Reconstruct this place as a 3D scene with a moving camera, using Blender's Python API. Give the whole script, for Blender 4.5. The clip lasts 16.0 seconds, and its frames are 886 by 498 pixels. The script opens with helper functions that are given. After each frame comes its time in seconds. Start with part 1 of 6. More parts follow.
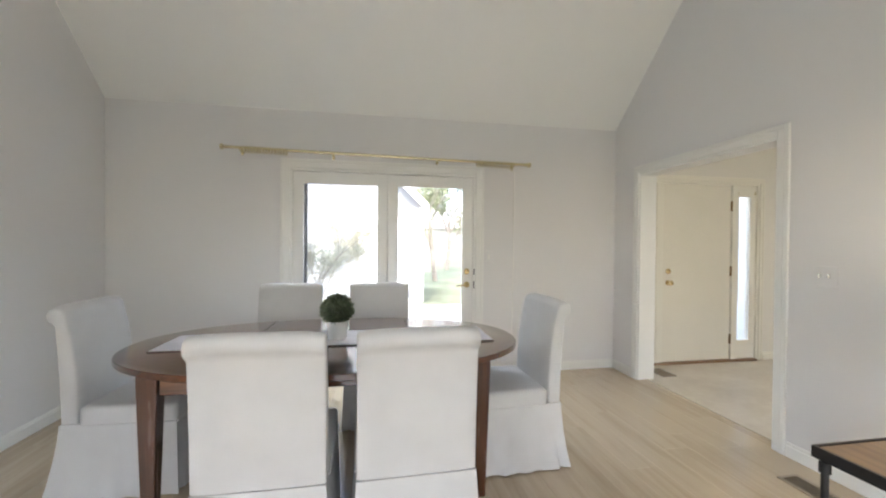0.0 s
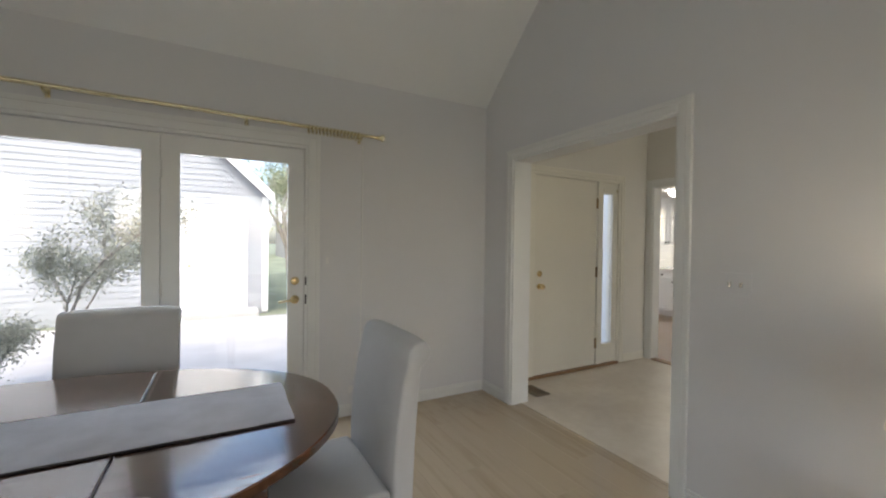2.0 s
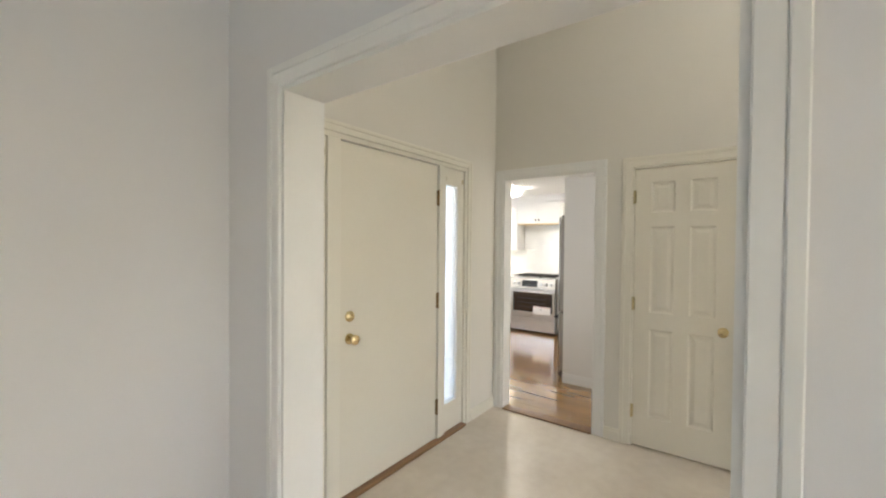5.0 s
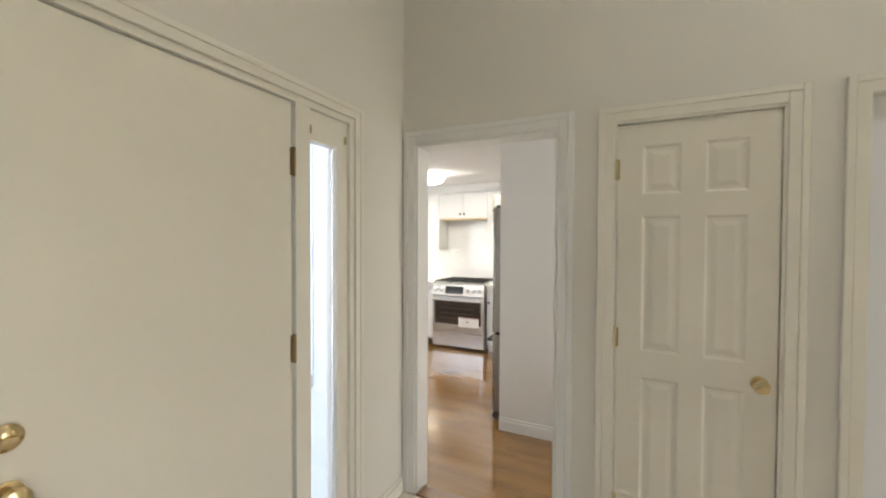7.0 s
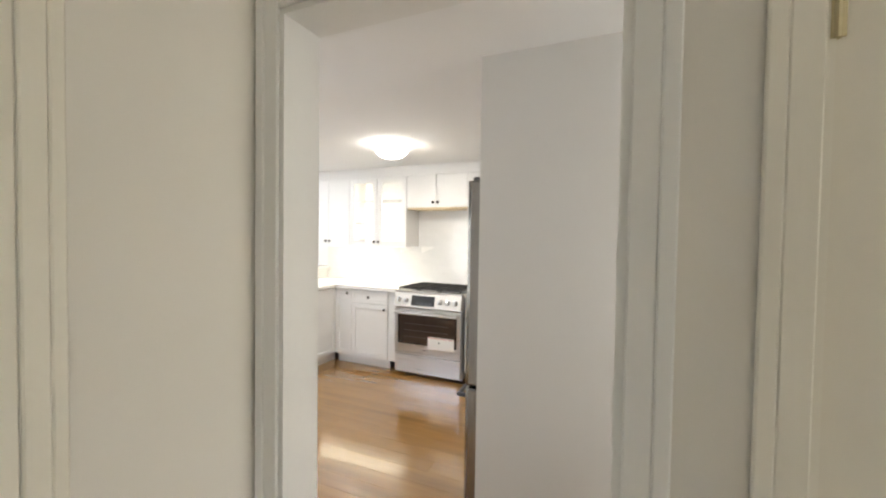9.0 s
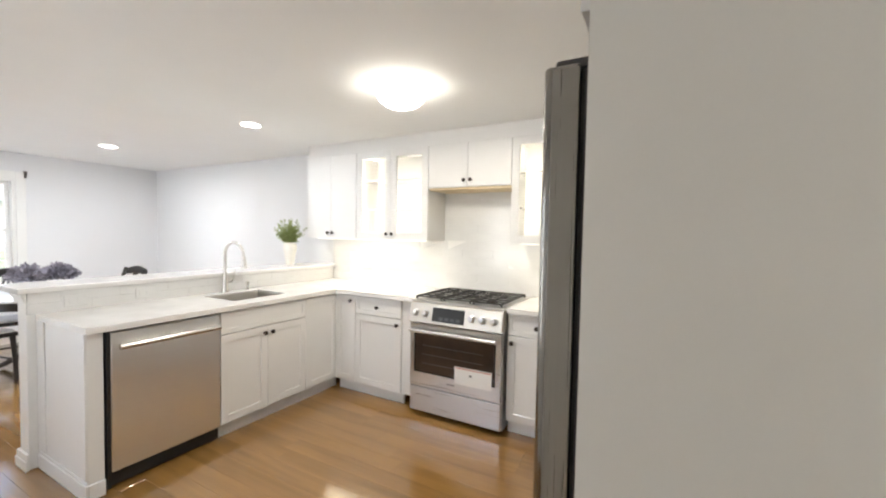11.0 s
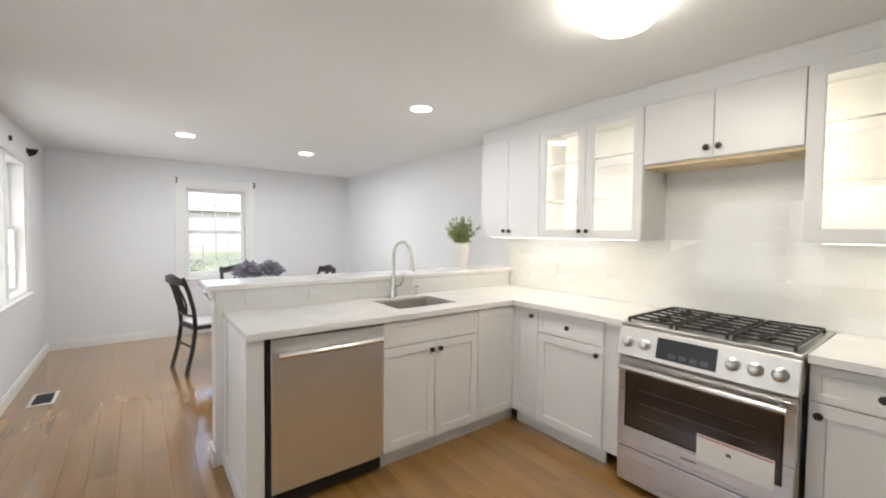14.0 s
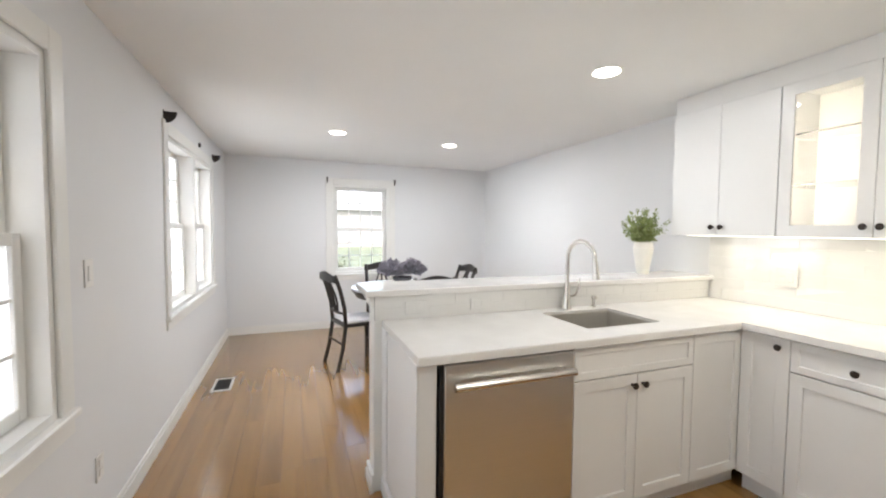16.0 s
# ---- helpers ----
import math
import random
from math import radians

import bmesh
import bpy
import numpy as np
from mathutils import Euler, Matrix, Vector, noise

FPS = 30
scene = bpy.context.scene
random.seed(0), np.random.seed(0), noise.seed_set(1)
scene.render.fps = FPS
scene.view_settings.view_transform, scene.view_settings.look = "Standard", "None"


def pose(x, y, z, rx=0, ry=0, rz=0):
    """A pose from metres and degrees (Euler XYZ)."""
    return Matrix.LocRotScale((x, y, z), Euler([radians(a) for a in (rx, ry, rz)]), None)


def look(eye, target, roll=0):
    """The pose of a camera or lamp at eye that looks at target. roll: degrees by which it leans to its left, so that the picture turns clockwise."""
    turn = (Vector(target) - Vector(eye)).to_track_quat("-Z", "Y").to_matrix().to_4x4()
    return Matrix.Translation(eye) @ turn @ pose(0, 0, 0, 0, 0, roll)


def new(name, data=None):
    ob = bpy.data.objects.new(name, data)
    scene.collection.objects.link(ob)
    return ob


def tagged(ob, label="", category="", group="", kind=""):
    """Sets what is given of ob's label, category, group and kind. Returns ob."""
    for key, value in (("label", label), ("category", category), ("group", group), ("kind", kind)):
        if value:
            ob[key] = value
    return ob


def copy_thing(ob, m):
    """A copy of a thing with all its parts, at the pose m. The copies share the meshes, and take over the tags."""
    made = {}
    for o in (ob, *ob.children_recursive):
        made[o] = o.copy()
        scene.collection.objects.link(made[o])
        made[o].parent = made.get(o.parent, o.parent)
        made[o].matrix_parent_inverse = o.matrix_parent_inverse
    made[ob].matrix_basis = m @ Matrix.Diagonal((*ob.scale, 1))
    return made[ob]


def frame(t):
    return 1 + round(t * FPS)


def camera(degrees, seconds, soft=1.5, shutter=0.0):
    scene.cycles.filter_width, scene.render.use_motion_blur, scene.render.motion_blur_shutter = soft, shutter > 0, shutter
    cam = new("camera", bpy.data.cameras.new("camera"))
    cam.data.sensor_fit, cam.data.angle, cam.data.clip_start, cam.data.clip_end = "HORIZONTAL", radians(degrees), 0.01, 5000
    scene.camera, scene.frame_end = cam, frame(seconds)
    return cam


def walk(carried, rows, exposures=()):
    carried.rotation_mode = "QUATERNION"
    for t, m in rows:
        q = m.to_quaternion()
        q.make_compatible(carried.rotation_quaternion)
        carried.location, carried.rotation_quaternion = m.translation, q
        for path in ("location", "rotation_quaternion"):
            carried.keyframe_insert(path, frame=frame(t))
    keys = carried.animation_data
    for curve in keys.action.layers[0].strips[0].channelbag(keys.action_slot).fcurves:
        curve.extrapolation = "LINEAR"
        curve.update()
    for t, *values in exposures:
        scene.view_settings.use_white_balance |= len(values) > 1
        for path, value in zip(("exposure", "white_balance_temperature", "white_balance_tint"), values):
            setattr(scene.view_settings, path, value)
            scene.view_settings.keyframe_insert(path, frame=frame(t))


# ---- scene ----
cam = camera(95.9, 16.0, soft=2.1)
PATH = [
    (0, (0.632, -0.116, 1.336), (0.986, 1.852, 1.314), 0.5),
    (0.5, (0.718, 0.075, 1.333), (1.216, 2.012, 1.31), 0.6),
    (1, (0.852, 0.309, 1.354), (1.501, 2.2, 1.324), 0.6),
    (1.5, (0.988, 0.551, 1.356), (1.781, 2.387, 1.325), 0.7),
    (2, (1.156, 0.812, 1.348), (2.113, 2.568, 1.321), 0.7),
    (2.5, (1.377, 1.052, 1.356), (2.486, 2.716, 1.331), 0.6),
    (3, (1.552, 1.29, 1.375), (2.779, 2.869, 1.357), 0.6),
    (3.5, (1.707, 1.513, 1.409), (3.056, 2.99, 1.387), 0.4),
    (4, (1.951, 1.715, 1.425), (3.398, 3.096, 1.405), 0.5),
    (4.5, (2.164, 1.934, 1.466), (3.698, 3.216, 1.432), 0.3),
    (5, (2.429, 2.094, 1.486), (4.033, 3.288, 1.453), 0.5),
    (7.5, (3.89, 2.748, 1.497), (5.71, 3.576, 1.448), 0.3),
    (8, (4.207, 2.84, 1.486), (6.038, 3.641, 1.434), 0.4),
    (8.2, (4.336, 2.874, 1.485), (6.173, 3.662, 1.436), 0.3),
    (10.3, (5.597, 3.311, 1.473), (7.391, 4.193, 1.396), 1.4),
    (10.5, (5.693, 3.38, 1.445), (7.481, 4.274, 1.371), 1.1),
    (11, (5.941, 3.49, 1.438), (7.695, 4.449, 1.361), 1.1),
    (11.5, (6.162, 3.601, 1.446), (7.869, 4.64, 1.372), 1.0),
    (12, (6.307, 3.75, 1.426), (7.953, 4.882, 1.352), 1.0),
    (12.5, (6.402, 3.871, 1.416), (7.974, 5.105, 1.342), 1.0),
    (13, (6.463, 3.956, 1.409), (7.932, 5.31, 1.335), 0.8),
    (13.5, (6.464, 4.005, 1.406), (7.812, 5.481, 1.329), 0.8),
    (14, (6.451, 4.058, 1.39), (7.664, 5.647, 1.317), 0.7),
    (14.5, (6.43, 4.12, 1.384), (7.493, 5.812, 1.3), 0.6),
    (15, (6.397, 4.263, 1.375), (7.31, 6.04, 1.286), 0.6),
    (15.5, (6.37, 4.442, 1.377), (7.164, 6.275, 1.284), 0.5),
    (16, (6.41, 4.654, 1.395), (7.113, 6.523, 1.297), 0.5),
]
EXPOSURES = [
    (0, 3.0), (0.5, 2.8), (1.0, 2.6), (1.5, 2.3), (2.0, 2.0), (2.5, 1.95), (3.0, 2.4), (3.5, 2.85), (4.0, 3.05), (5.0, 3.05),
    (7.5, 2.9), (8.2, 2.88), (10.3, 2.85), (12.0, 2.55), (14.0, 2.4), (16.0, 2.5),
]
walk(cam, [(t, look(eye, target, roll)) for t, eye, target, roll in PATH], EXPOSURES)

# ---- world, daylight and exposure ----
world = bpy.data.worlds.new("sky")
scene.world = world
world.use_nodes = True
_wn = world.node_tree.nodes
_sky = _wn.new("ShaderNodeTexSky")
_sky.sky_type = "NISHITA"
_sky.sun_disc = False
_sky.sun_elevation = radians(48)
_sky.sun_rotation = radians(200)
_sky.air_density, _sky.dust_density = 1.0, 3.0
world.node_tree.links.new(_sky.outputs[0], _wn["Background"].inputs[0])
_wn["Background"].inputs[1].default_value = 0.13

sun = new("sun", bpy.data.lights.new("sun", "SUN"))
sun.data.energy, sun.data.angle, sun.data.color = 0.38, radians(15), (1.0, 0.96, 0.9)
sun.matrix_world = pose(0, 0, 30, 42, 0, -20)


def lamp_area(name, m, sx, sy, watts, color):
    la = bpy.data.lights.new(name, "AREA")
    la.shape, la.size, la.size_y, la.energy, la.color = "RECTANGLE", sx, sy, watts, color
    ob = new(name, la)
    ob.matrix_world = m
    return ob


def lamp_point(name, x, y, z, watts, color, radius=0.05):
    la = bpy.data.lights.new(name, "POINT")
    la.energy, la.color, la.shadow_soft_size = watts, color, radius
    ob = new(name, la)
    ob.location = (x, y, z)
    return ob


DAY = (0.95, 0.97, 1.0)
WARM = (1.0, 0.93, 0.80)
# lamps standing in for sky light in the window openings
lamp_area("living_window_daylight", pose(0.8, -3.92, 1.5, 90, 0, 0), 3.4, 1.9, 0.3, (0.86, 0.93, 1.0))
# added fill at the unseen hall end, brightens the foyer
lamp_area("hall_fill_light", pose(4.5, -3.92, 1.6, 90, 0, 0), 1.7, 2.5, 0.3, DAY)
# added fill from the unseen passage end, lifts the wall beside the refrigerator
lamp_area("passage_fill_light", pose(6.18, 1.83, 1.3, 90, 0, 0), 0.7, 1.6, 1.2, (1.0, 0.95, 0.87))
# added warm fill under the unseen hall ceiling
lamp_area("foyer_fill_light", pose(4.5, 1.9, 3.70), 0.30, 0.30, 0.35, (1.0, 0.95, 0.86))
lamp_area("kitchen_window_daylight", pose(5.44, 5.48, 1.35, 0, -90, 0), 1.26, 1.92, 2.1, (1.0, 0.98, 0.95))
lamp_area("side_window_daylight", pose(5.44, 8.665, 1.41, 0, -90, 0), 1.20, 1.54, 3.2, (0.95, 0.97, 1.0))
# added fill from the unseen west side, balances the dining room light
lamp_area("living_side_fill", pose(-1.76, -1.70, 1.50, 0, -90, 0), 1.68, 1.68, 1.8, (0.88, 0.94, 1.0))
# unseen lamps added above the garden doors and windows, in place of open sky
lamp_area("patio_sky_fill", pose(0.78, 4.40, 2.50, -45, 0, 0), 1.7, 0.7, 13.0, (0.82, 0.91, 1.0))
lamp_area("front_door_sky_fill", pose(4.33, 4.40, 2.55, -45, 0, 0), 1.6, 0.6, 0.8, DAY)
lamp_area("breakfast_sky_fill", pose(7.33, 10.90, 2.60, -50, 0, 0), 0.8, 0.6, 6.0, DAY)


# ---- materials ----
def material(name, base, rough=0.6, metal=0.0, var=0.06, scale=6.0, fine=80.0, bump=0.05, spec=0.5, stretch=(1, 1, 1), randomise=0.0, coat=0.0, stain=None, spread=0.08):
    """A painted, woven or solid surface: two scales of tone, relief and gloss change."""
    m = bpy.data.materials.new(name)
    m.use_nodes = True
    n, l = m.node_tree.nodes, m.node_tree.links
    p = n["Principled BSDF"]
    p.inputs["Metallic"].default_value = metal
    p.inputs["Specular IOR Level"].default_value = spec
    p.inputs["Coat Weight"].default_value = coat
    p.inputs["Coat Roughness"].default_value = 0.12
    tc = n.new("ShaderNodeTexCoord")
    mp = n.new("ShaderNodeMapping")
    mp.inputs["Scale"].default_value = stretch
    l.new(tc.outputs["Object"], mp.inputs["Vector"])
    big, small = n.new("ShaderNodeTexNoise"), n.new("ShaderNodeTexNoise")
    big.inputs["Scale"].default_value, big.inputs["Detail"].default_value = scale, 5
    small.inputs["Scale"].default_value, small.inputs["Detail"].default_value = fine, 3
    for t in (big, small):
        l.new(mp.outputs[0], t.inputs["Vector"])
    add = n.new("ShaderNodeMath")
    add.operation = "MULTIPLY_ADD"
    add.inputs[1].default_value = 0.4
    l.new(small.outputs[0], add.inputs[0])
    l.new(big.outputs[0], add.inputs[2])
    src = add.outputs[0]
    if randomise:
        oi = n.new("ShaderNodeObjectInfo")
        ad = n.new("ShaderNodeMath")
        ad.operation = "MULTIPLY_ADD"
        ad.inputs[1].default_value = randomise
        l.new(oi.outputs["Random"], ad.inputs[0])
        l.new(src, ad.inputs[2])
        off = n.new("ShaderNodeMath")
        off.operation = "SUBTRACT"
        off.inputs[1].default_value = randomise / 2
        l.new(ad.outputs[0], off.inputs[0])
        src = off.outputs[0]
    ramp = n.new("ShaderNodeValToRGB")
    e = ramp.color_ramp.elements
    e[0].position, e[1].position = 0.45, 0.95
    e[0].color = tuple(max(0, c * (1 - var)) for c in base) + (1,)
    e[1].color = tuple(min(1, c * (1 + var)) for c in base) + (1,)
    if stain:
        e[0].color = tuple(stain) + (1,)
    l.new(src, ramp.inputs[0])
    l.new(ramp.outputs[0], p.inputs["Base Color"])
    rr = n.new("ShaderNodeMapRange")
    rr.inputs["To Min"].default_value, rr.inputs["To Max"].default_value = max(0.02, rough - spread), min(1, rough + spread)
    l.new(big.outputs[0], rr.inputs["Value"])
    l.new(rr.outputs[0], p.inputs["Roughness"])
    if bump:
        b = n.new("ShaderNodeBump")
        b.inputs["Strength"].default_value, b.inputs["Distance"].default_value = bump, 0.01
        l.new(add.outputs[0], b.inputs["Height"])
        l.new(b.outputs[0], p.inputs["Normal"])
    return m


def wood(name, light, dark, rough=0.35, along="y", scale=1.0, coat=0.2, randomise=0.35, bump=0.06, gloss=0.11):
    """Straight-grained timber; the tone moves from piece to piece."""
    m = bpy.data.materials.new(name)
    m.use_nodes = True
    n, l = m.node_tree.nodes, m.node_tree.links
    p = n["Principled BSDF"]
    tc, mp, oi = n.new("ShaderNodeTexCoord"), n.new("ShaderNodeMapping"), n.new("ShaderNodeObjectInfo")
    k = {"x": (0.9, 14, 14), "y": (14, 0.9, 14), "z": (14, 14, 0.9)}[along]
    mp.inputs["Scale"].default_value = tuple(v * scale for v in k)
    shift = n.new("ShaderNodeVectorMath")
    shift.operation = "SCALE"
    shift.inputs["Scale"].default_value = 37.0
    comb = n.new("ShaderNodeCombineXYZ")
    for i in range(3):
        l.new(oi.outputs["Random"], comb.inputs[i])
    l.new(comb.outputs[0], shift.inputs[0])
    l.new(tc.outputs["Object"], mp.inputs["Vector"])
    l.new(shift.outputs[0], mp.inputs["Location"])
    grain, blotch = n.new("ShaderNodeTexNoise"), n.new("ShaderNodeTexNoise")
    grain.inputs["Scale"].default_value, grain.inputs["Detail"].default_value, grain.inputs["Distortion"].default_value = 2.6, 6, 0.25
    blotch.inputs["Scale"].default_value, blotch.inputs["Detail"].default_value = 0.9, 3
    l.new(mp.outputs[0], grain.inputs["Vector"])
    l.new(mp.outputs[0], blotch.inputs["Vector"])
    mix = n.new("ShaderNodeMath")
    mix.operation = "MULTIPLY_ADD"
    mix.inputs[1].default_value = 0.6
    l.new(blotch.outputs[0], mix.inputs[0])
    l.new(grain.outputs[0], mix.inputs[2])
    rnd = n.new("ShaderNodeMath")
    rnd.operation = "MULTIPLY_ADD"
    rnd.inputs[1].default_value = randomise
    l.new(oi.outputs["Random"], rnd.inputs[0])
    l.new(mix.outputs[0], rnd.inputs[2])
    ramp = n.new("ShaderNodeValToRGB")
    e = ramp.color_ramp.elements
    e[0].position, e[1].position = 0.5, 0.5 + 0.6 + randomise
    e[0].color, e[1].color = tuple(dark) + (1,), tuple(light) + (1,)
    l.new(rnd.outputs[0], ramp.inputs[0])
    l.new(ramp.outputs[0], p.inputs["Base Color"])
    rr = n.new("ShaderNodeMapRange")
    rr.inputs["To Min"].default_value, rr.inputs["To Max"].default_value = max(0.05, rough - gloss), rough + gloss
    l.new(grain.outputs[0], rr.inputs["Value"])
    l.new(rr.outputs[0], p.inputs["Roughness"])
    p.inputs["Coat Weight"].default_value, p.inputs["Coat Roughness"].default_value = coat, 0.15
    b = n.new("ShaderNodeBump")
    b.inputs["Strength"].default_value, b.inputs["Distance"].default_value = bump, 0.005
    l.new(grain.outputs[0], b.inputs["Height"])
    l.new(b.outputs[0], p.inputs["Normal"])
    return m


def steel(name, base=(0.64, 0.64, 0.635), rough=0.3, along="z"):
    """Brushed stainless steel."""
    k = {"x": (2, 160, 160), "z": (160, 160, 2), "y": (160, 2, 160)}[along]
    return material(name, base, rough, 1.0, 0.012, 1.0, 4.0, 0.0, stretch=k, spread=0.03)


def emitter(name, color, strength):
    m = bpy.data.materials.new(name)
    m.use_nodes = True
    p = m.node_tree.nodes["Principled BSDF"]
    p.inputs["Base Color"].default_value = (0.9, 0.9, 0.88, 1)
    p.inputs["Emission Color"].default_value = tuple(color) + (1,)
    p.inputs["Emission Strength"].default_value = strength
    return m


def clear_glass(name, tint=(1, 1, 1), rough=0.0):
    m = bpy.data.materials.new(name)
    m.use_nodes = True
    p = m.node_tree.nodes["Principled BSDF"]
    p.inputs["Base Color"].default_value = tuple(tint) + (1,)
    p.inputs["Transmission Weight"].default_value = 1.0
    p.inputs["Roughness"].default_value = rough
    p.inputs["IOR"].default_value = 1.45
    return m


M_WALL = material("wall_paint_pale_grey", (0.735, 0.73, 0.738), 0.75, var=0.015, scale=1.2, fine=220, bump=0.03)
M_WALL_FOYER = material("wall_paint_cream", (0.74, 0.715, 0.655), 0.72, var=0.015, scale=1.2, fine=220, bump=0.03)
M_WALL_KIT = material("wall_paint_cool_grey", (0.765, 0.775, 0.79), 0.75, var=0.015, scale=1.2, fine=220, bump=0.03)
M_WALL_PASSAGE = material("wall_paint_warm_white", (0.765, 0.755, 0.73), 0.75, var=0.015, scale=1.2, fine=220, bump=0.03)
M_CEIL = material("ceiling_paint_white", (0.86, 0.865, 0.86), 0.85, var=0.015, scale=2, fine=260, bump=0.05)
M_TRIM = material("trim_paint_white", (0.80, 0.80, 0.78), 0.38, var=0.02, scale=3, fine=60, bump=0.02)
M_TRIM_CREAM = material("trim_paint_cream", (0.80, 0.77, 0.68), 0.36, var=0.02, scale=3, fine=60, bump=0.02)
M_DOOR_CREAM = material("door_paint_cream", (0.78, 0.745, 0.65), 0.33, var=0.02, scale=2, fine=40, bump=0.02)
M_CAB = material("cabinet_paint_white", (0.77, 0.77, 0.765), 0.34, var=0.015, scale=3, fine=60, bump=0.015)
M_QUARTZ = material("white_quartz", (0.78, 0.775, 0.76), 0.16, var=0.04, scale=7, fine=160, bump=0.0, spec=0.5)
M_TILE = material("glazed_white_tile", (0.76, 0.76, 0.75), 0.10, var=0.02, scale=9, fine=14, bump=0.06, spec=0.8, coat=1.0, randomise=0.3)
M_GROUT = material("pale_grout", (0.82, 0.815, 0.80), 0.9, var=0.05, scale=12, fine=140, bump=0.05)
M_STEEL = steel("brushed_steel")
def brushed(name, base, rough):
    """Steel brushed crosswise, so that reflections draw out upwards."""
    m = material(name, base, rough, 1.0, 0.015, 1.0, 4.0, 0.0, stretch=(2, 160, 160), spread=0.02)
    n, l = m.node_tree.nodes, m.node_tree.links
    tg = n.new("ShaderNodeTangent")
    tg.direction_type, tg.axis = "RADIAL", "Z"
    p = n["Principled BSDF"]
    p.inputs["Anisotropic"].default_value = 0.8
    p.inputs["Anisotropic Rotation"].default_value = 0.0
    l.new(tg.outputs[0], p.inputs["Tangent"])
    return m


M_STEEL_DW = brushed("soft_brushed_steel", (0.80, 0.80, 0.79), 0.34)
# steel grey lowered so the colour carries the dark reflection on the sides
M_STEEL_EDGE = material("door_side_reflection_grey", (0.36, 0.35, 0.33), 0.28, 1.0, 0.02, 1, 4, 0.0, stretch=(160, 160, 2), spread=0.02)
M_STEEL_H = brushed("brushed_steel_across", (0.66, 0.66, 0.655), 0.28)
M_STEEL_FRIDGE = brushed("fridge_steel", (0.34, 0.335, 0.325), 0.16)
M_CHROME = material("brushed_nickel", (0.66, 0.64, 0.61), 0.22, 1.0, 0.03, 10, 60, 0.0)
M_BRASS = material("polished_brass", (0.72, 0.58, 0.33), 0.22, 1.0, 0.08, 12, 90, 0.02)
M_BRASS_PALE = material("pale_gilt_metal", (0.72, 0.64, 0.43), 0.24, 1.0, 0.08, 12, 90, 0.02)
M_ANTIQUE = material("antique_brass", (0.26, 0.18, 0.09), 0.38, 0.9, 0.2, 20, 120, 0.02)
M_BRONZE = material("oil_rubbed_bronze", (0.045, 0.035, 0.03), 0.35, 0.7, 0.2, 20, 120, 0.02)
M_BLACK = material("black_plastic", (0.012, 0.012, 0.013), 0.4, 0, 0.2, 8, 120, 0.02)
M_GLOSSBLACK = material("black_glass", (0.008, 0.008, 0.009), 0.06, 0, 0.2, 8, 60, 0.0)
M_OVENGLASS = material("oven_window", (0.035, 0.022, 0.016), 0.07, 0, 0.3, 3, 20, 0.0)
M_IRON = material("cast_iron", (0.03, 0.028, 0.026), 0.55, 0.3, 0.25, 20, 160, 0.08)
M_DARKGREY = material("dark_grey_metal", (0.09, 0.09, 0.095), 0.4, 0.6, 0.1, 10, 100, 0.02)
M_PLASTIC = material("white_plastic", (0.80, 0.79, 0.77), 0.35, 0, 0.02, 8, 60, 0.0)
M_LINEN = material("white_slipcover_linen", (0.60, 0.598, 0.60), 0.9, 0, 0.05, 5, 420, 0.16, spec=0.2)
M_RUNNER = material("lilac_grey_runner", (0.68, 0.68, 0.75), 0.7, 0, 0.12, 9, 380, 0.14, spec=0.3)
M_RUNNER_EDGE = material("dark_runner_hem", (0.05, 0.045, 0.05), 0.9, 0, 0.2, 9, 300, 0.1)
M_LEAF = material("boxwood_leaf", (0.115, 0.145, 0.085), 0.55, 0, 0.5, 30, 200, 0.05, randomise=0.0)
M_LEAF_LIGHT = material("fern_leaf", (0.26, 0.31, 0.11), 0.6, 0, 0.4, 30, 200, 0.05)
M_POT = material("white_ceramic", (0.83, 0.82, 0.80), 0.25, 0, 0.03, 6, 60, 0.02)
M_VASE = material("ivory_ceramic", (0.82, 0.80, 0.74), 0.4, 0, 0.05, 9, 90, 0.05)
M_LAV = material("lavender_foliage", (0.27, 0.255, 0.30), 0.85, 0, 0.35, 30, 200, 0.1)
M_SHADE = material("cream_lampshade", (0.84, 0.80, 0.72), 0.85, 0, 0.03, 6, 400, 0.08)
_n, _l = M_SHADE.node_tree.nodes, M_SHADE.node_tree.links
_tr, _mx = _n.new("ShaderNodeBsdfTranslucent"), _n.new("ShaderNodeMixShader")
_tr.inputs[0].default_value = (0.88, 0.85, 0.80, 1)
_mx.inputs[0].default_value = 0.5
_l.new(_n["Principled BSDF"].outputs[0], _mx.inputs[1])
_l.new(_tr.outputs[0], _mx.inputs[2])
_l.new(_mx.outputs[0], _n["Material Output"].inputs[0])
M_CHAIRBLACK = material("black_painted_wood", (0.022, 0.019, 0.018), 0.35, 0, 0.3, 8, 90, 0.03)
M_VINYL = material("worn_offwhite_sheet_floor", (0.76, 0.695, 0.60), 0.33, 0, 0.05, 2.2, 14, 0.02, stain=(0.63, 0.55, 0.45))
M_WOOD_TABLE = wood("walnut_stained_table", (0.14, 0.056, 0.026), (0.040, 0.015, 0.009), 0.14, "x", 1.0, 0.8, 0.1)
M_WOOD_TABLE_LEG = wood("walnut_stained_leg", (0.095, 0.038, 0.019), (0.032, 0.012, 0.008), 0.25, "z", 1.0, 0.4, 0.1)
M_WOOD_TOP = wood("oak_tabletop", (0.27, 0.185, 0.115), (0.14, 0.09, 0.052), 0.4, "y", 1.0, 0.1, 0.1)
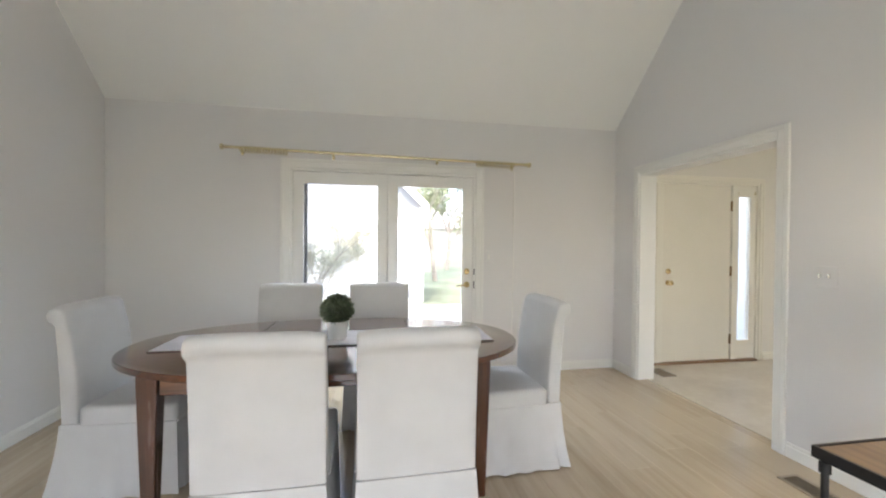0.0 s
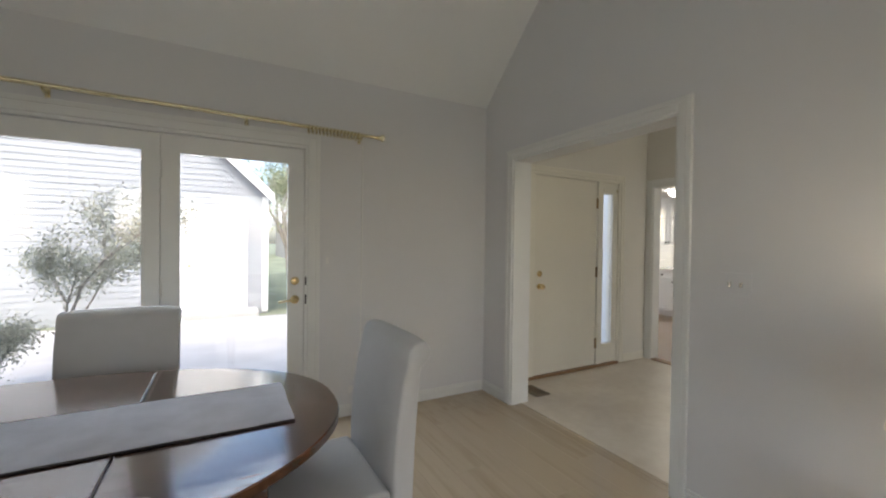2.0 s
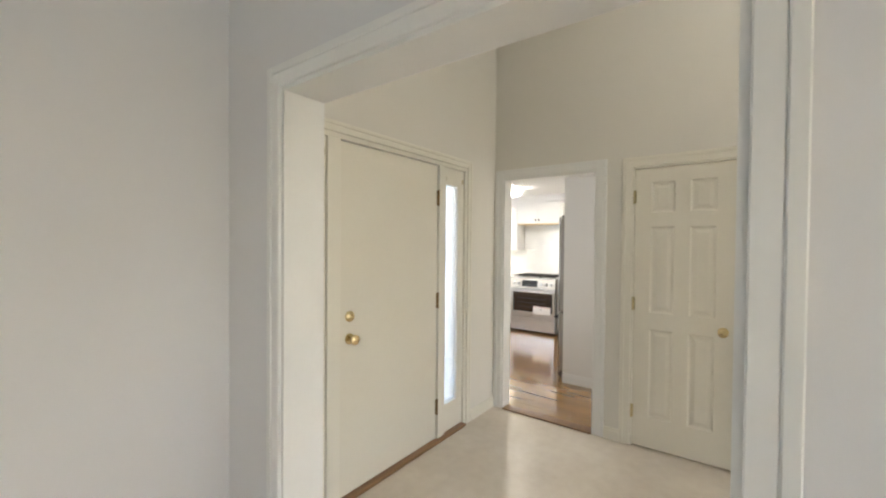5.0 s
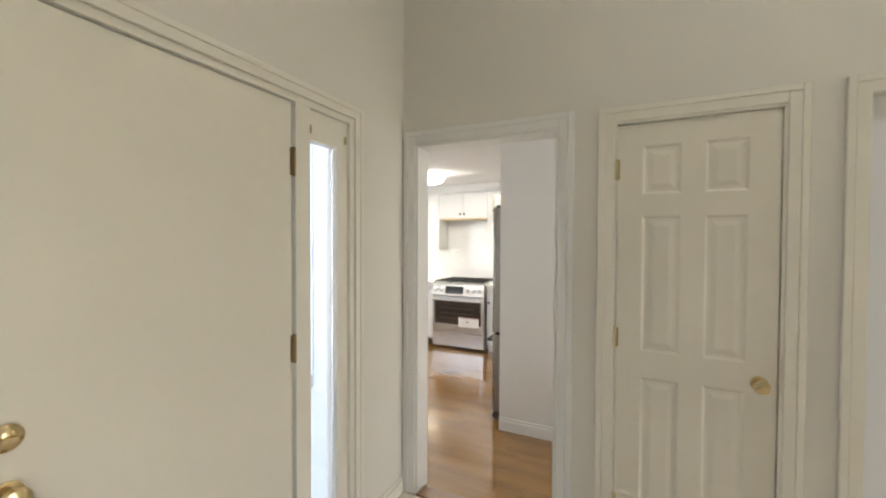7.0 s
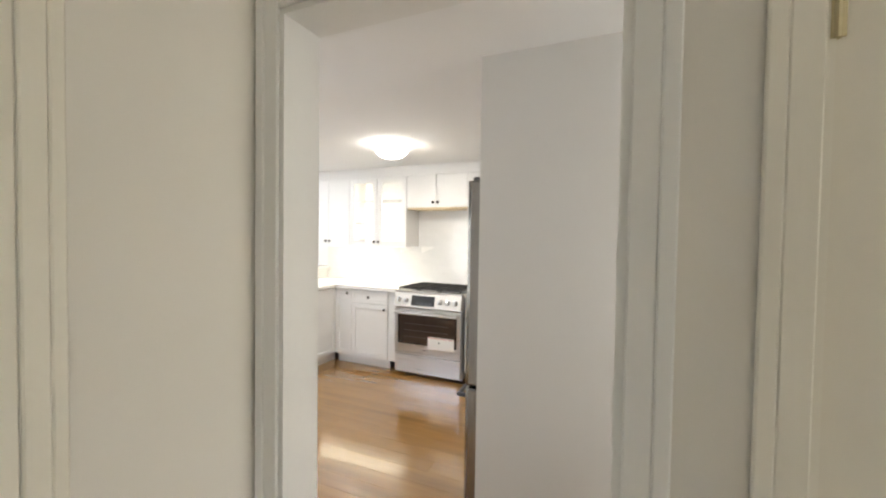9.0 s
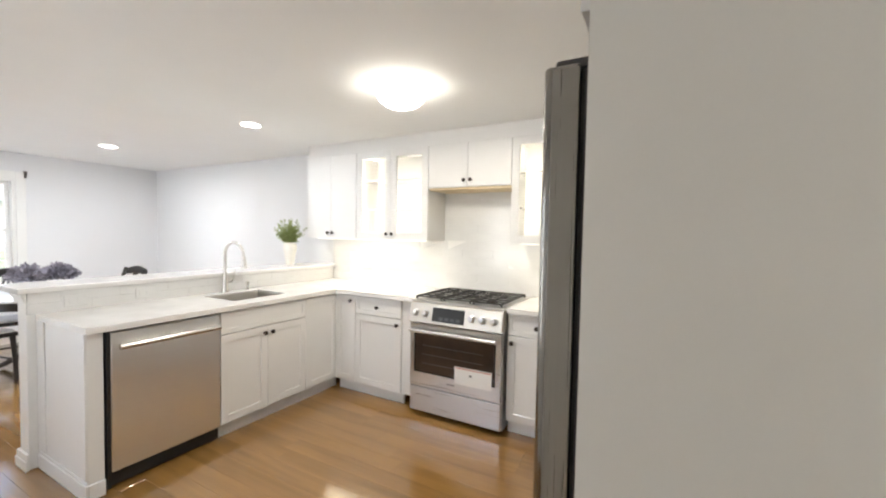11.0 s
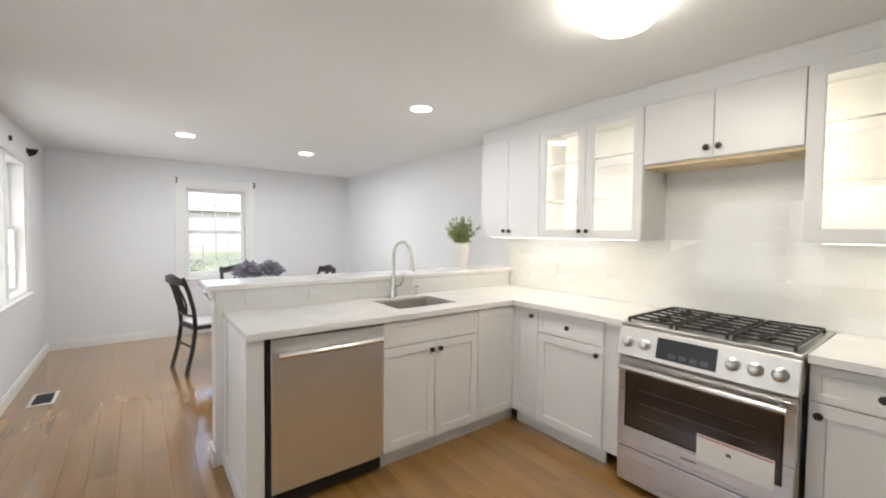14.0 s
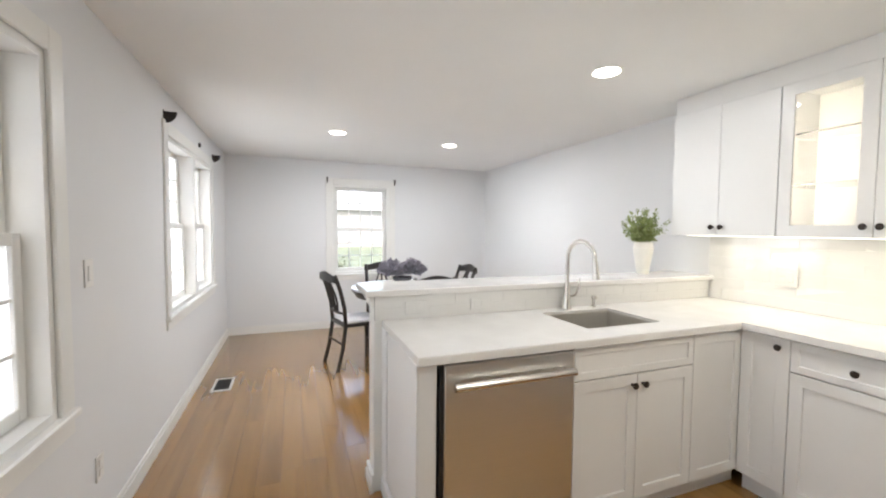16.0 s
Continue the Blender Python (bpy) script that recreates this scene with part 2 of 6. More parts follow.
M_FLOOR_D = wood("pale_oak_plank", (0.55, 0.45, 0.325), (0.43, 0.34, 0.232), 0.20, "y", 0.8, 0.35, 0.30, bump=0.006, gloss=0.04)
M_FLOOR_K = wood("honey_oak_plank", (0.33, 0.175, 0.050), (0.205, 0.106, 0.030), 0.13, "y", 0.35, 1.0, 0.12, bump=0.004, gloss=0.05)
M_SUBFLOOR = material("floor_joint", (0.30, 0.21, 0.12), 0.9, 0, 0.2, 8, 80, 0.0)
M_OAKTRIM = wood("oak_threshold", (0.30, 0.17, 0.08), (0.16, 0.085, 0.04), 0.4, "x", 1.0, 0.1, 0.1)
M_RAWWOOD = wood("raw_pine_edge", (0.76, 0.62, 0.40), (0.62, 0.48, 0.28), 0.6, "y", 1.0, 0.0, 0.1)
M_GLASS = clear_glass("window_glass")
M_GLASS_CAB = clear_glass("cabinet_glass")
M_SIDING = material("pale_grey_siding", (0.35, 0.365, 0.38), 0.6, 0, 0.05, 3, 60, 0.03)
M_ROOF = material("roof_shingle", (0.48, 0.475, 0.47), 0.9, 0, 0.3, 8, 60, 0.2)
M_PATIO = material("pale_concrete", (0.52, 0.50, 0.475), 0.85, 0, 0.15, 1.5, 60, 0.1)
M_GRASS = material("lawn", (0.24, 0.26, 0.16), 0.9, 0, 0.35, 0.6, 30, 0.2)
M_BARK = material("grey_bark", (0.25, 0.22, 0.19), 0.9, 0, 0.3, 6, 60, 0.3, stretch=(1, 1, 0.3))
M_TREELEAF = material("spring_leaf", (0.24, 0.26, 0.14), 0.7, 0, 0.4, 2, 30, 0.05)
M_TREELEAF_RED = material("bronze_spring_leaf", (0.36, 0.36, 0.28), 0.7, 0, 0.4, 2, 30, 0.05)
M_HOUSE = material("distant_house_siding", (0.36, 0.35, 0.34), 0.8, 0, 0.08, 2, 20, 0.05)
M_PAPER = material("white_paper", (0.80, 0.79, 0.77), 0.7, 0, 0.02, 6, 60, 0.0)
M_RED = material("red_print", (0.45, 0.10, 0.05), 0.7, 0, 0.1, 6, 60, 0.0)
M_GREYPRINT = material("grey_print", (0.08, 0.08, 0.08), 0.7, 0, 0.1, 6, 60, 0.0)
M_DOME = emitter("lit_opal_glass", (1.0, 0.94, 0.84), 3.0)
M_CAN = emitter("lit_led_disc", (1.0, 0.95, 0.88), 2.5)
M_STRIP = emitter("lit_led_strip", (1.0, 0.90, 0.72), 0.5)
M_BULB = emitter("lit_bulb", (1.0, 0.78, 0.50), 3.0)


# ---- building helpers ----
def cuboid(bm, x0, y0, z0, x1, y1, z1):
    v = [bm.verts.new(c) for c in ((x0, y0, z0), (x1, y0, z0), (x1, y1, z0), (x0, y1, z0), (x0, y0, z1), (x1, y0, z1), (x1, y1, z1), (x0, y1, z1))]
    for f in ((3, 2, 1, 0), (4, 5, 6, 7), (0, 1, 5, 4), (1, 2, 6, 5), (2, 3, 7, 6), (3, 0, 4, 7)):
        bm.faces.new([v[i] for i in f])
    return v


def link(name, bm, mat, parent=None, label="", bevel=0.0, smooth=False, segments=1):
    bmesh.ops.recalc_face_normals(bm, faces=bm.faces)
    if bevel:
        bmesh.ops.bevel(bm, geom=[e for e in bm.edges if len(e.link_faces) == 2 and e.calc_face_angle(0) > 0.6], offset=bevel, segments=segments, profile=0.5, affect="EDGES", clamp_overlap=True)
    me = bpy.data.meshes.new(name)
    bm.to_mesh(me)
    bm.free()
    if smooth:
        for p in me.polygons:
            p.use_smooth = True
        me.set_sharp_from_angle(angle=radians(40))
    me.materials.append(mat)
    ob = new(name, me)
    if parent:
        ob.parent = parent
    if label:
        ob["label"] = label
    return ob


part = link


def block(name, mat, parent, x0, y0, z0, x1, y1, z1, bevel=0.0, label="", segments=1):
    bm = bmesh.new()
    cuboid(bm, min(x0, x1), min(y0, y1), min(z0, z1), max(x0, x1), max(y0, y1), max(z0, z1))
    return link(name, bm, mat, parent, label, bevel, segments=segments)


def blocks(name, mat, parent, boxes, bevel=0.0, label=""):
    bm = bmesh.new()
    for b in boxes:
        cuboid(bm, min(b[0], b[3]), min(b[1], b[4]), min(b[2], b[5]), max(b[0], b[3]), max(b[1], b[4]), max(b[2], b[5]))
    return link(name, bm, mat, parent, label, bevel)


def thing(name, m, label, category, group="", kind=""):
    ob = new(name)
    ob.empty_display_size = 0.1
    ob.matrix_world = m
    return tagged(ob, label, category, group, kind)


def lathe(name, mat, parent, profile, m=None, steps=24, label="", axis="z"):
    """A turned part: profile of (radius, height)."""
    bm = bmesh.new()
    rings = []
    for r, h in profile:
        ring = []
        for i in range(steps):
            a = 2 * math.pi * i / steps
            ring.append(bm.verts.new((max(r, 1e-4) * math.cos(a), max(r, 1e-4) * math.sin(a), h)))
        rings.append(ring)
    for a, b in zip(rings, rings[1:]):
        for i in range(steps):
            j = (i + 1) % steps
            bm.faces.new((a[i], a[j], b[j], b[i]))
    bm.faces.new(rings[0][::-1])
    bm.faces.new(rings[-1])
    if m is not None:
        bmesh.ops.transform(bm, matrix=m, verts=bm.verts)
    return link(name, bm, mat, parent, label, smooth=True)


def tube_into(bm, points, radius, steps=10, taper=1.0):
    """A round bar along a line of points."""
    pts = [Vector(p) for p in points]
    rings = []
    side = None
    for i, p in enumerate(pts):
        d = (pts[min(i + 1, len(pts) - 1)] - pts[max(i - 1, 0)]).normalized()
        if side is None:
            side = d.orthogonal().normalized()
        side = (side - d * side.dot(d)).normalized()
        up = d.cross(side)
        r = radius * (1 + (taper - 1) * i / max(1, len(pts) - 1))
        rings.append([bm.verts.new(p + side * (r * math.cos(2 * math.pi * k / steps)) + up * (r * math.sin(2 * math.pi * k / steps))) for k in range(steps)])
    for a, b in zip(rings, rings[1:]):
        for k in range(steps):
            j = (k + 1) % steps
            bm.faces.new((a[k], a[j], b[j], b[k]))
    bm.faces.new(rings[0][::-1])
    bm.faces.new(rings[-1])


def tube(name, mat, parent, points, radius, steps=10, label="", taper=1.0):
    bm = bmesh.new()
    tube_into(bm, points, radius, steps, taper)
    return link(name, bm, mat, parent, label, smooth=True)


def panel_wall(name, axis, at, thick, lo, hi, z0, z1, holes, mat, label, parent=None):
    """A wall with real openings. axis 'x': it runs along x at y=at..at+thick; 'y': along y at x=at..at+thick.
    holes: (from, to, bottom, top), sorted along the wall."""
    us = sorted({lo, hi, *(h[0] for h in holes), *(h[1] for h in holes)})
    zs = sorted({z0, z1, *(min(max(h[2], z0), z1) for h in holes), *(min(max(h[3], z0), z1) for h in holes)})

    def solid(i, j):
        if not (0 <= i < len(us) - 1 and 0 <= j < len(zs) - 1):
            return False
        u, z = (us[i] + us[i + 1]) / 2, (zs[j] + zs[j + 1]) / 2
        return not any(h[0] < u < h[1] and h[2] < z < h[3] for h in holes)

    bm = bmesh.new()
    known = {}

    def vert(i, j, k):
        if (i, j, k) not in known:
            t = at + thick * k
            known[i, j, k] = bm.verts.new((us[i], t, zs[j]) if axis == "x" else (t, us[i], zs[j]))
        return known[i, j, k]

    for i in range(len(us) - 1):
        for j in range(len(zs) - 1):
            if not solid(i, j):
                continue
            for k in (0, 1):
                bm.faces.new([vert(a, b, k) for a, b in ((i, j), (i + 1, j), (i + 1, j + 1), (i, j + 1))])
            for di, dj, a, b in ((-1, 0, (i, j), (i, j + 1)), (1, 0, (i + 1, j), (i + 1, j + 1)), (0, -1, (i, j), (i + 1, j)), (0, 1, (i, j + 1), (i + 1, j + 1))):
                if not solid(i + di, j + dj):
                    bm.faces.new((vert(*a, 0), vert(*b, 0), vert(*b, 1), vert(*a, 1)))
    return tagged(link(name, bm, mat, parent), label, "wall", kind="structure")


# ---- the large structure ----
WALL = "smooth wall in pale warm grey paint"
NY, EX = 3.885, 3.27
SLOPE = 0.92
panel_wall("wall_dining_north", "x", NY, 0.16, -1.68, EX, 0, 2.6, [(-0.13, 1.69, 0, 2.055)], M_WALL, WALL + " around the glazed patio doors")
panel_wall("wall_foyer_north", "x", NY + 0.001, 0.16, 3.44, 5.62, 0, 3.8, [(3.50, 5.16, 0, 2.085)], M_WALL_FOYER, "cream painted wall above the front door")
# opening added to hold the west fill light
panel_wall("wall_dining_west", "y", -1.84, 0.16, -4.0, NY + 0.16, 0, 6.0, [(-2.6, -0.8, 0.6, 2.4)], M_WALL, WALL + " with an added side opening")
# the second opening is added for the hall fill light
panel_wall("wall_living_south", "x", -4.0, 0.16, -1.72, 5.6, 0, 6.0, [(-1.0, 2.6, 0.5, 2.5), (3.6, 5.4, 0.3, 2.9)], M_WALL, WALL + " with a wide window and an added hall opening")
# wall between dining room and foyer: dining side and foyer side painted apart
panel_wall("wall_dining_east", "y", EX, 0.09, -3.84, NY + 0.161, 0, 6.0, [(2.085, 3.47, 0, 2.06)], M_WALL, WALL + " with a wide cased opening")
panel_wall("wall_foyer_west", "y", EX + 0.09, 0.08, -3.84, NY, 0, 3.8, [(2.085, 3.47, 0, 2.06)], M_WALL_FOYER, "cream painted wall of the entrance hall")
panel_wall("wall_foyer_east", "y", 5.62, 0.05, -3.84, 4.05, 0, 3.8, [(1.05, 1.86, 0, 2.05), (2.10, 2.735, 0, 2.05), (2.99, 3.80, 0, 2.055)], M_WALL_FOYER, "cream painted wall with a closet door and a doorway")
panel_wall("wall_kitchen_doorway", "y", 5.671, 0.07, 1.90, 4.05, 0, 2.32, [(2.99, 3.80, 0, 2.055)], M_WALL_KIT, "pale grey painted wall round the kitchen doorway")
panel_wall("wall_kitchen_west", "y", 5.46, 0.15, 4.05, 10.55, 0, 2.32, [(4.50, 6.46, 0.70, 2.0), (7.88, 9.45, 0.79, 2.02)], M_WALL_KIT, "pale cool grey wall with double windows")
panel_wall("wall_breakfast_north", "x", 10.40, 0.15, 5.61, 9.32, 0, 2.32, [(6.93, 7.72, 0.76, 2.0)], M_WALL_KIT, "pale cool grey wall with one sash window")
panel_wall("wall_kitchen_east", "y", 9.275, 0.15, 1.9, 10.40, 0, 2.32, [], M_WALL_KIT, "pale cool grey wall behind the cabinets")
panel_wall("wall_kitchen_south", "x", 2.94, 0.14, 6.72, 9.275, 0, 2.32, [], M_WALL_KIT, "pale cool grey wall behind the refrigerator")
panel_wall("wall_refrigerator_side", "y", 6.62, 0.10, 1.9, 3.603, 0, 2.32, [], M_WALL_PASSAGE, "pale grey end wall beside the refrigerator")
# opening added to hold the passage fill light
panel_wall("wall_passage_south", "x", 1.76, 0.14, 5.671, 6.72, 0, 2.32, [(5.80, 6.56, 0.45, 2.15)], M_WALL_KIT, "pale grey end wall of the passage")
panel_wall("wall_side_room", "y", 7.0, 0.1, 0.3, 1.75, 0, 2.4, [], M_WALL_FOYER, "cream painted wall of a small side room")
blocks("wall_side_room_ends", M_WALL_FOYER, None, [(5.672, 0.2, 0, 7.1, 0.3, 2.4), (5.672, 1.70, 0, 7.0, 1.755, 2.4)])
tagged(bpy.data.objects["wall_side_room_ends"], "cream painted walls of a small side room", "wall", kind="structure")


def sheet(name, mat, x0, y0, z0, x1, y1, z1, label, category):
    return tagged(block(name, mat, None, x0, y0, z0, x1, y1, z1), label, category, kind="structure")


floor_dining = sheet("floor_dining", M_SUBFLOOR, -1.88, -4.0, -0.10, 3.36, NY + 0.15, -0.012, "pale oak plank floor", "floor")
sheet("floor_foyer", M_VINYL, 3.36, -3.84, -0.10, 5.66, NY + 0.03, -0.002, "worn off-white sheet floor with faint stains", "floor")
floor_kitchen = sheet("floor_kitchen", M_SUBFLOOR, 5.66, 1.76, -0.10, 9.36, 10.45, -0.012, "honey oak plank floor with a satin sheen", "floor")
sheet("floor_kitchen_edge", M_SUBFLOOR, 5.50, 4.05, -0.10, 5.66, 10.45, -0.012, "honey oak plank floor along the wall", "floor")
sheet("floor_side_room", M_VINYL, 5.66, 0.2, -0.10, 7.1, 1.755, -0.002, "worn off-white sheet floor", "floor")
sheet("ceiling_kitchen", M_CEIL, 5.672, 1.76, 2.32, 9.42, 4.05, 2.42, "flat white painted ceiling", "ceiling")
sheet("ceiling_breakfast", M_CEIL, 5.46, 4.05, 2.32, 9.42, 10.55, 2.42, "flat white painted ceiling", "ceiling")
sheet("ceiling_foyer", M_CEIL, 3.36, -3.84, 3.8, 5.7, 4.05, 3.9, "flat white painted ceiling", "ceiling")
sheet("ceiling_side_room", M_CEIL, 5.672, 0.2, 2.4, 7.1, 1.755, 2.5, "flat white painted ceiling", "ceiling")
# vaulted ceiling of the dining room
bm = bmesh.new()
ridge = 1.15
zr = 2.6 + (NY - ridge) * SLOPE
quad = [(NY + 0.16, 2.6 - 0.16 * SLOPE), (ridge, zr), (-4.0, zr), (-4.0, zr + 0.15), (ridge - 0.07, zr + 0.15), (NY + 0.16, 2.75 - 0.10 * SLOPE)]
left = [bm.verts.new((-1.88, y, z)) for y, z in quad]
right = [bm.verts.new((EX + 0.001, y, z)) for y, z in quad]
for i in range(6):
    j = (i + 1) % 6
    bm.faces.new((left[i], left[j], right[j], right[i]))
bm.faces.new(left[::-1])
bm.faces.new(right)
tagged(link("ceiling_dining", bm, M_CEIL), "vaulted white ceiling sloping up from the patio wall", "ceiling", kind="structure")


# ---- trim ----
def baseboard(name, runs, mat=M_TRIM, h=0.09):
    """Runs of (x0, y0, x1, y1, nx, ny): the wall line and the way into the room."""
    bm = bmesh.new()
    for x0, y0, x1, y1, nx, ny in runs:
        for z0, z1, t in ((0, h * 0.78, 0.014), (h * 0.78, h, 0.008)):
            cuboid(bm, min(x0, x1, x0 + nx * t, x1 + nx * t), min(y0, y1, y0 + ny * t, y1 + ny * t), z0,
                   max(x0, x1, x0 + nx * t, x1 + nx * t), max(y0, y1, y0 + ny * t, y1 + ny * t), z1)
    return tagged(link(name, bm, mat), "white painted wooden baseboard", "baseboard", kind="structure")


baseboard("baseboard_dining", [(-1.68, NY, -0.225, NY, 0, -1), (1.765, NY, EX - 0.015, NY, 0, -1), (EX, -3.8, EX, 2.005, -1, 0), (EX, 3.55, EX, NY, -1, 0), (-1.68, -3.8, -1.68, NY - 0.015, 1, 0)])
baseboard("baseboard_foyer", [(5.225, NY, 5.605, NY, 0, -1), (5.62, 2.805, 5.62, 2.915, -1, 0), (5.62, 1.935, 5.62, 2.03, -1, 0), (5.62, -3.8, 5.62, 0.97, -1, 0)], M_TRIM_CREAM)
baseboard("baseboard_kitchen", [(5.61, 4.06, 5.61, 10.385, 1, 0), (5.61, 10.40, 9.275, 10.40, 0, -1), (9.275, 6.95, 9.275, 10.385, -1, 0), (6.62, 1.9, 6.62, 3.603, -1, 0), (5.741, 3.88, 5.741, 4.05, 1, 0)], h=0.10)


def casing(name, axis, at, out, a, b, top, mat, w=0.075, t=0.018, floor=0.0):
    """Door casing in three mitred-looking boards with a raised outer bead. out: the way it stands off the wall (+1 or -1)."""
    bm = bmesh.new()
    for t0, t1, i0, i1 in ((0, t, 0, w * 0.62), (0, t * 1.15, w * 0.62, w)):
        for lo, hi, z0, z1 in ((a - i1, a - i0, floor, top + i1), (b + i0, b + i1, floor, top + i1), (a - i0, b + i0, top + i0, top + i1)):
            c0, c1 = sorted((at + out * t0, at + out * t1))
            if axis == "x":
                cuboid(bm, lo, c0, z0, hi, c1, z1)
            else:
                cuboid(bm, c0, lo, z0, c1, hi, z1)
    return tagged(link(name, bm, mat, None, bevel=0.003), "painted wooden door casing", "casing", kind="structure")


def jamb(name, axis, c0, c1, a, b, top, mat, t=0.016):
    bm = bmesh.new()
    for lo, hi, z0, z1 in ((a, a + t, 0, top), (b - t, b, 0, top), (a + t, b - t, top - t, top)):
        if axis == "x":
            cuboid(bm, lo, c0, z0, hi, c1, z1)
        else:
            cuboid(bm, c0, lo, z0, c1, hi, z1)
    return tagged(link(name, bm, mat), "painted wooden door lining", "door lining", kind="structure")


casing("trim_opening_dining", "y", EX, -1, 2.085, 3.47, 2.06, M_TRIM)
casing("trim_opening_foyer", "y", EX + 0.17, 1, 2.085, 3.47, 2.06, M_TRIM_CREAM)
jamb("trim_opening_lining", "y", EX - 0.004, EX + 0.174, 2.085, 3.47, 2.06, M_TRIM)
casing("trim_kitchen_doorway", "y", 5.62, -1, 2.99, 3.80, 2.055, M_TRIM, t=0.012)
casing("trim_kitchen_doorway_inner", "y", 5.741, 1, 2.99, 3.80, 2.055, M_TRIM)
jamb("trim_kitchen_doorway_lining", "y", 5.616, 5.745, 2.99, 3.80, 2.055, M_TRIM)
casing("trim_closet", "y", 5.62, -1, 2.10, 2.735, 2.05, M_TRIM_CREAM, w=0.07, t=0.012)
jamb("trim_closet_lining", "y", 5.616, 5.672, 2.10, 2.735, 2.05, M_TRIM_CREAM, t=0.012)
casing("trim_side_room", "y", 5.62, -1, 1.05, 1.86, 2.05, M_TRIM_CREAM, w=0.07)
casing("trim_front_door", "x", NY, -1, 3.50, 5.16, 2.085, M_TRIM_CREAM, w=0.06, t=0.012)
casing("trim_patio_door", "x", NY, -1, -0.13, 1.69, 2.055, M_TRIM, w=0.085)
tagged(block("threshold_kitchen", M_OAKTRIM, None, 5.60, 3.006, -0.002, 5.70, 3.784, 0.012, 0.004), "dark oak threshold strip in the doorway", "threshold", kind="structure")
tagged(block("threshold_dining", M_FLOOR_D, None, 3.345, 2.101, -0.002, 3.372, 3.454, 0.003, 0.002), "thin oak strip where two floors meet", "threshold", kind="structure")


# ---- doors ----
def turned(m):
    """Turns a lathe part so that its axis looks along -y."""
    return m @ Matrix.Rotation(radians(90), 4, "X")


def door_knob(parent, x, y, z, mat, name="knob", out=-1):
    m = pose(x, y, z) @ Matrix.Rotation(radians(90 if out < 0 else -90), 4, "X")
    return lathe(name, mat, parent, [(0.031, 0), (0.031, 0.006), (0.012, 0.010), (0.011, 0.030), (0.024, 0.036), (0.030, 0.048), (0.027, 0.060), (0.012, 0.066)], m)


def hinge(parent, x, y, z, mat, h=0.10):
    bm = bmesh.new()
    cuboid(bm, x - 0.014, y - 0.004, z - h / 2, x + 0.014, y, z + h / 2)
    tube_into(bm, [(x, y - 0.008, z - h / 2 - 0.004), (x, y - 0.008, z + h / 2 + 0.004)], 0.007, 8)
    return link("hinge", bm, mat, parent)


# patio doors: a fixed leaf and a swinging leaf, both with one tall pane
patio = thing("door_1", pose(0, NY, 0), "pair of white glazed patio doors, closed, brass lever", "patio door", kind="structure")


def glazed_leaf(parent, name, x0, x1, g0, g1, gz0=0.24, gz1=1.925, zt=2.03):
    leaf = blocks(name, M_TRIM, parent, [(x0, 0.03, 0.012, g0, 0.075, zt), (g1, 0.03, 0.012, x1, 0.075, zt), (g0, 0.03, 0.012, g1, 0.075, gz0), (g0, 0.03, gz1, g1, 0.075, zt)])
    blocks("glazing_bead", M_TRIM, leaf, [(g0, 0.022, gz0, g0 + 0.012, 0.04, gz1), (g1 - 0.012, 0.022, gz0, g1, 0.04, gz1), (g0 + 0.012, 0.022, gz0, g1 - 0.012, 0.04, gz0 + 0.012), (g0 + 0.012, 0.022, gz1 - 0.012, g1 - 0.012, 0.04, gz1)])
    pane = block("pane", M_GLASS, leaf, g0 + 0.001, 0.048, gz0 + 0.001, g1 - 0.001, 0.054, gz1 - 0.001)
    pane.visible_shadow = False
    return leaf


glazed_leaf(patio, "fixed_leaf", -0.105, 0.788, -0.022, 0.705)
leaf = glazed_leaf(patio, "swinging_leaf", 0.796, 1.668, 0.885, 1.568)
blocks("frame", M_TRIM, patio, [(-0.13, 0.0, 0, -0.108, 0.15, 2.055), (1.671, 0.0, 0, 1.69, 0.15, 2.055), (-0.108, 0.0, 2.034, 1.671, 0.15, 2.055), (0.789, 0.05, 0.01, 0.795, 0.14, 2.034)])
block("sill", M_DARKGREY, patio, -0.108, 0.0, -0.01, 1.671, 0.15, 0.010)
block("screen_edge", M_DARKGREY, patio, -0.018, 0.084, 0.05, 0.018, 0.115, 1.99, 0.004, "dark metal edge of an outer screen")
for hz in (0.25, 1.03, 1.80):
    hinge(leaf, 0.793, 0.03, hz, M_TRIM)
lathe("deadbolt", M_BRASS, leaf, [(0.03, 0), (0.03, 0.008), (0.024, 0.014), (0.008, 0.016)], turned(pose(1.606, 0.03, 1.061)))
block("thumb_turn", M_BRASS, leaf, 1.602, 0.002, 1.043, 1.610, 0.016, 1.079, 0.002)
lathe("lever_rose", M_BRASS, leaf, [(0.031, 0), (0.031, 0.008), (0.014, 0.016), (0.012, 0.05)], turned(pose(1.606, 0.03, 0.924)))
tube("lever", M_BRASS, leaf, [(1.606, -0.016, 0.924), (1.57, -0.02, 0.924), (1.53, -0.018, 0.918), (1.49, -0.014, 0.912)], 0.009, 8)
blocks("strike", M_DARKGREY, patio, [(1.672, -0.002, 1.03, 1.684, 0.002, 1.09), (1.672, -0.002, 0.89, 1.684, 0.002, 0.96)])

# front door with a tall narrow light on each side
front = thing("door_2", pose(0, NY, 0), "cream painted flush front door, closed, brass knob and deadbolt", "front door", kind="structure")
slab = block("slab", M_DOOR_CREAM, front, 3.882, 0.012, 0.022, 4.778, 0.056, 2.052, 0.003)
door_knob(slab, 3.952, 0.012, 0.925, M_BRASS)
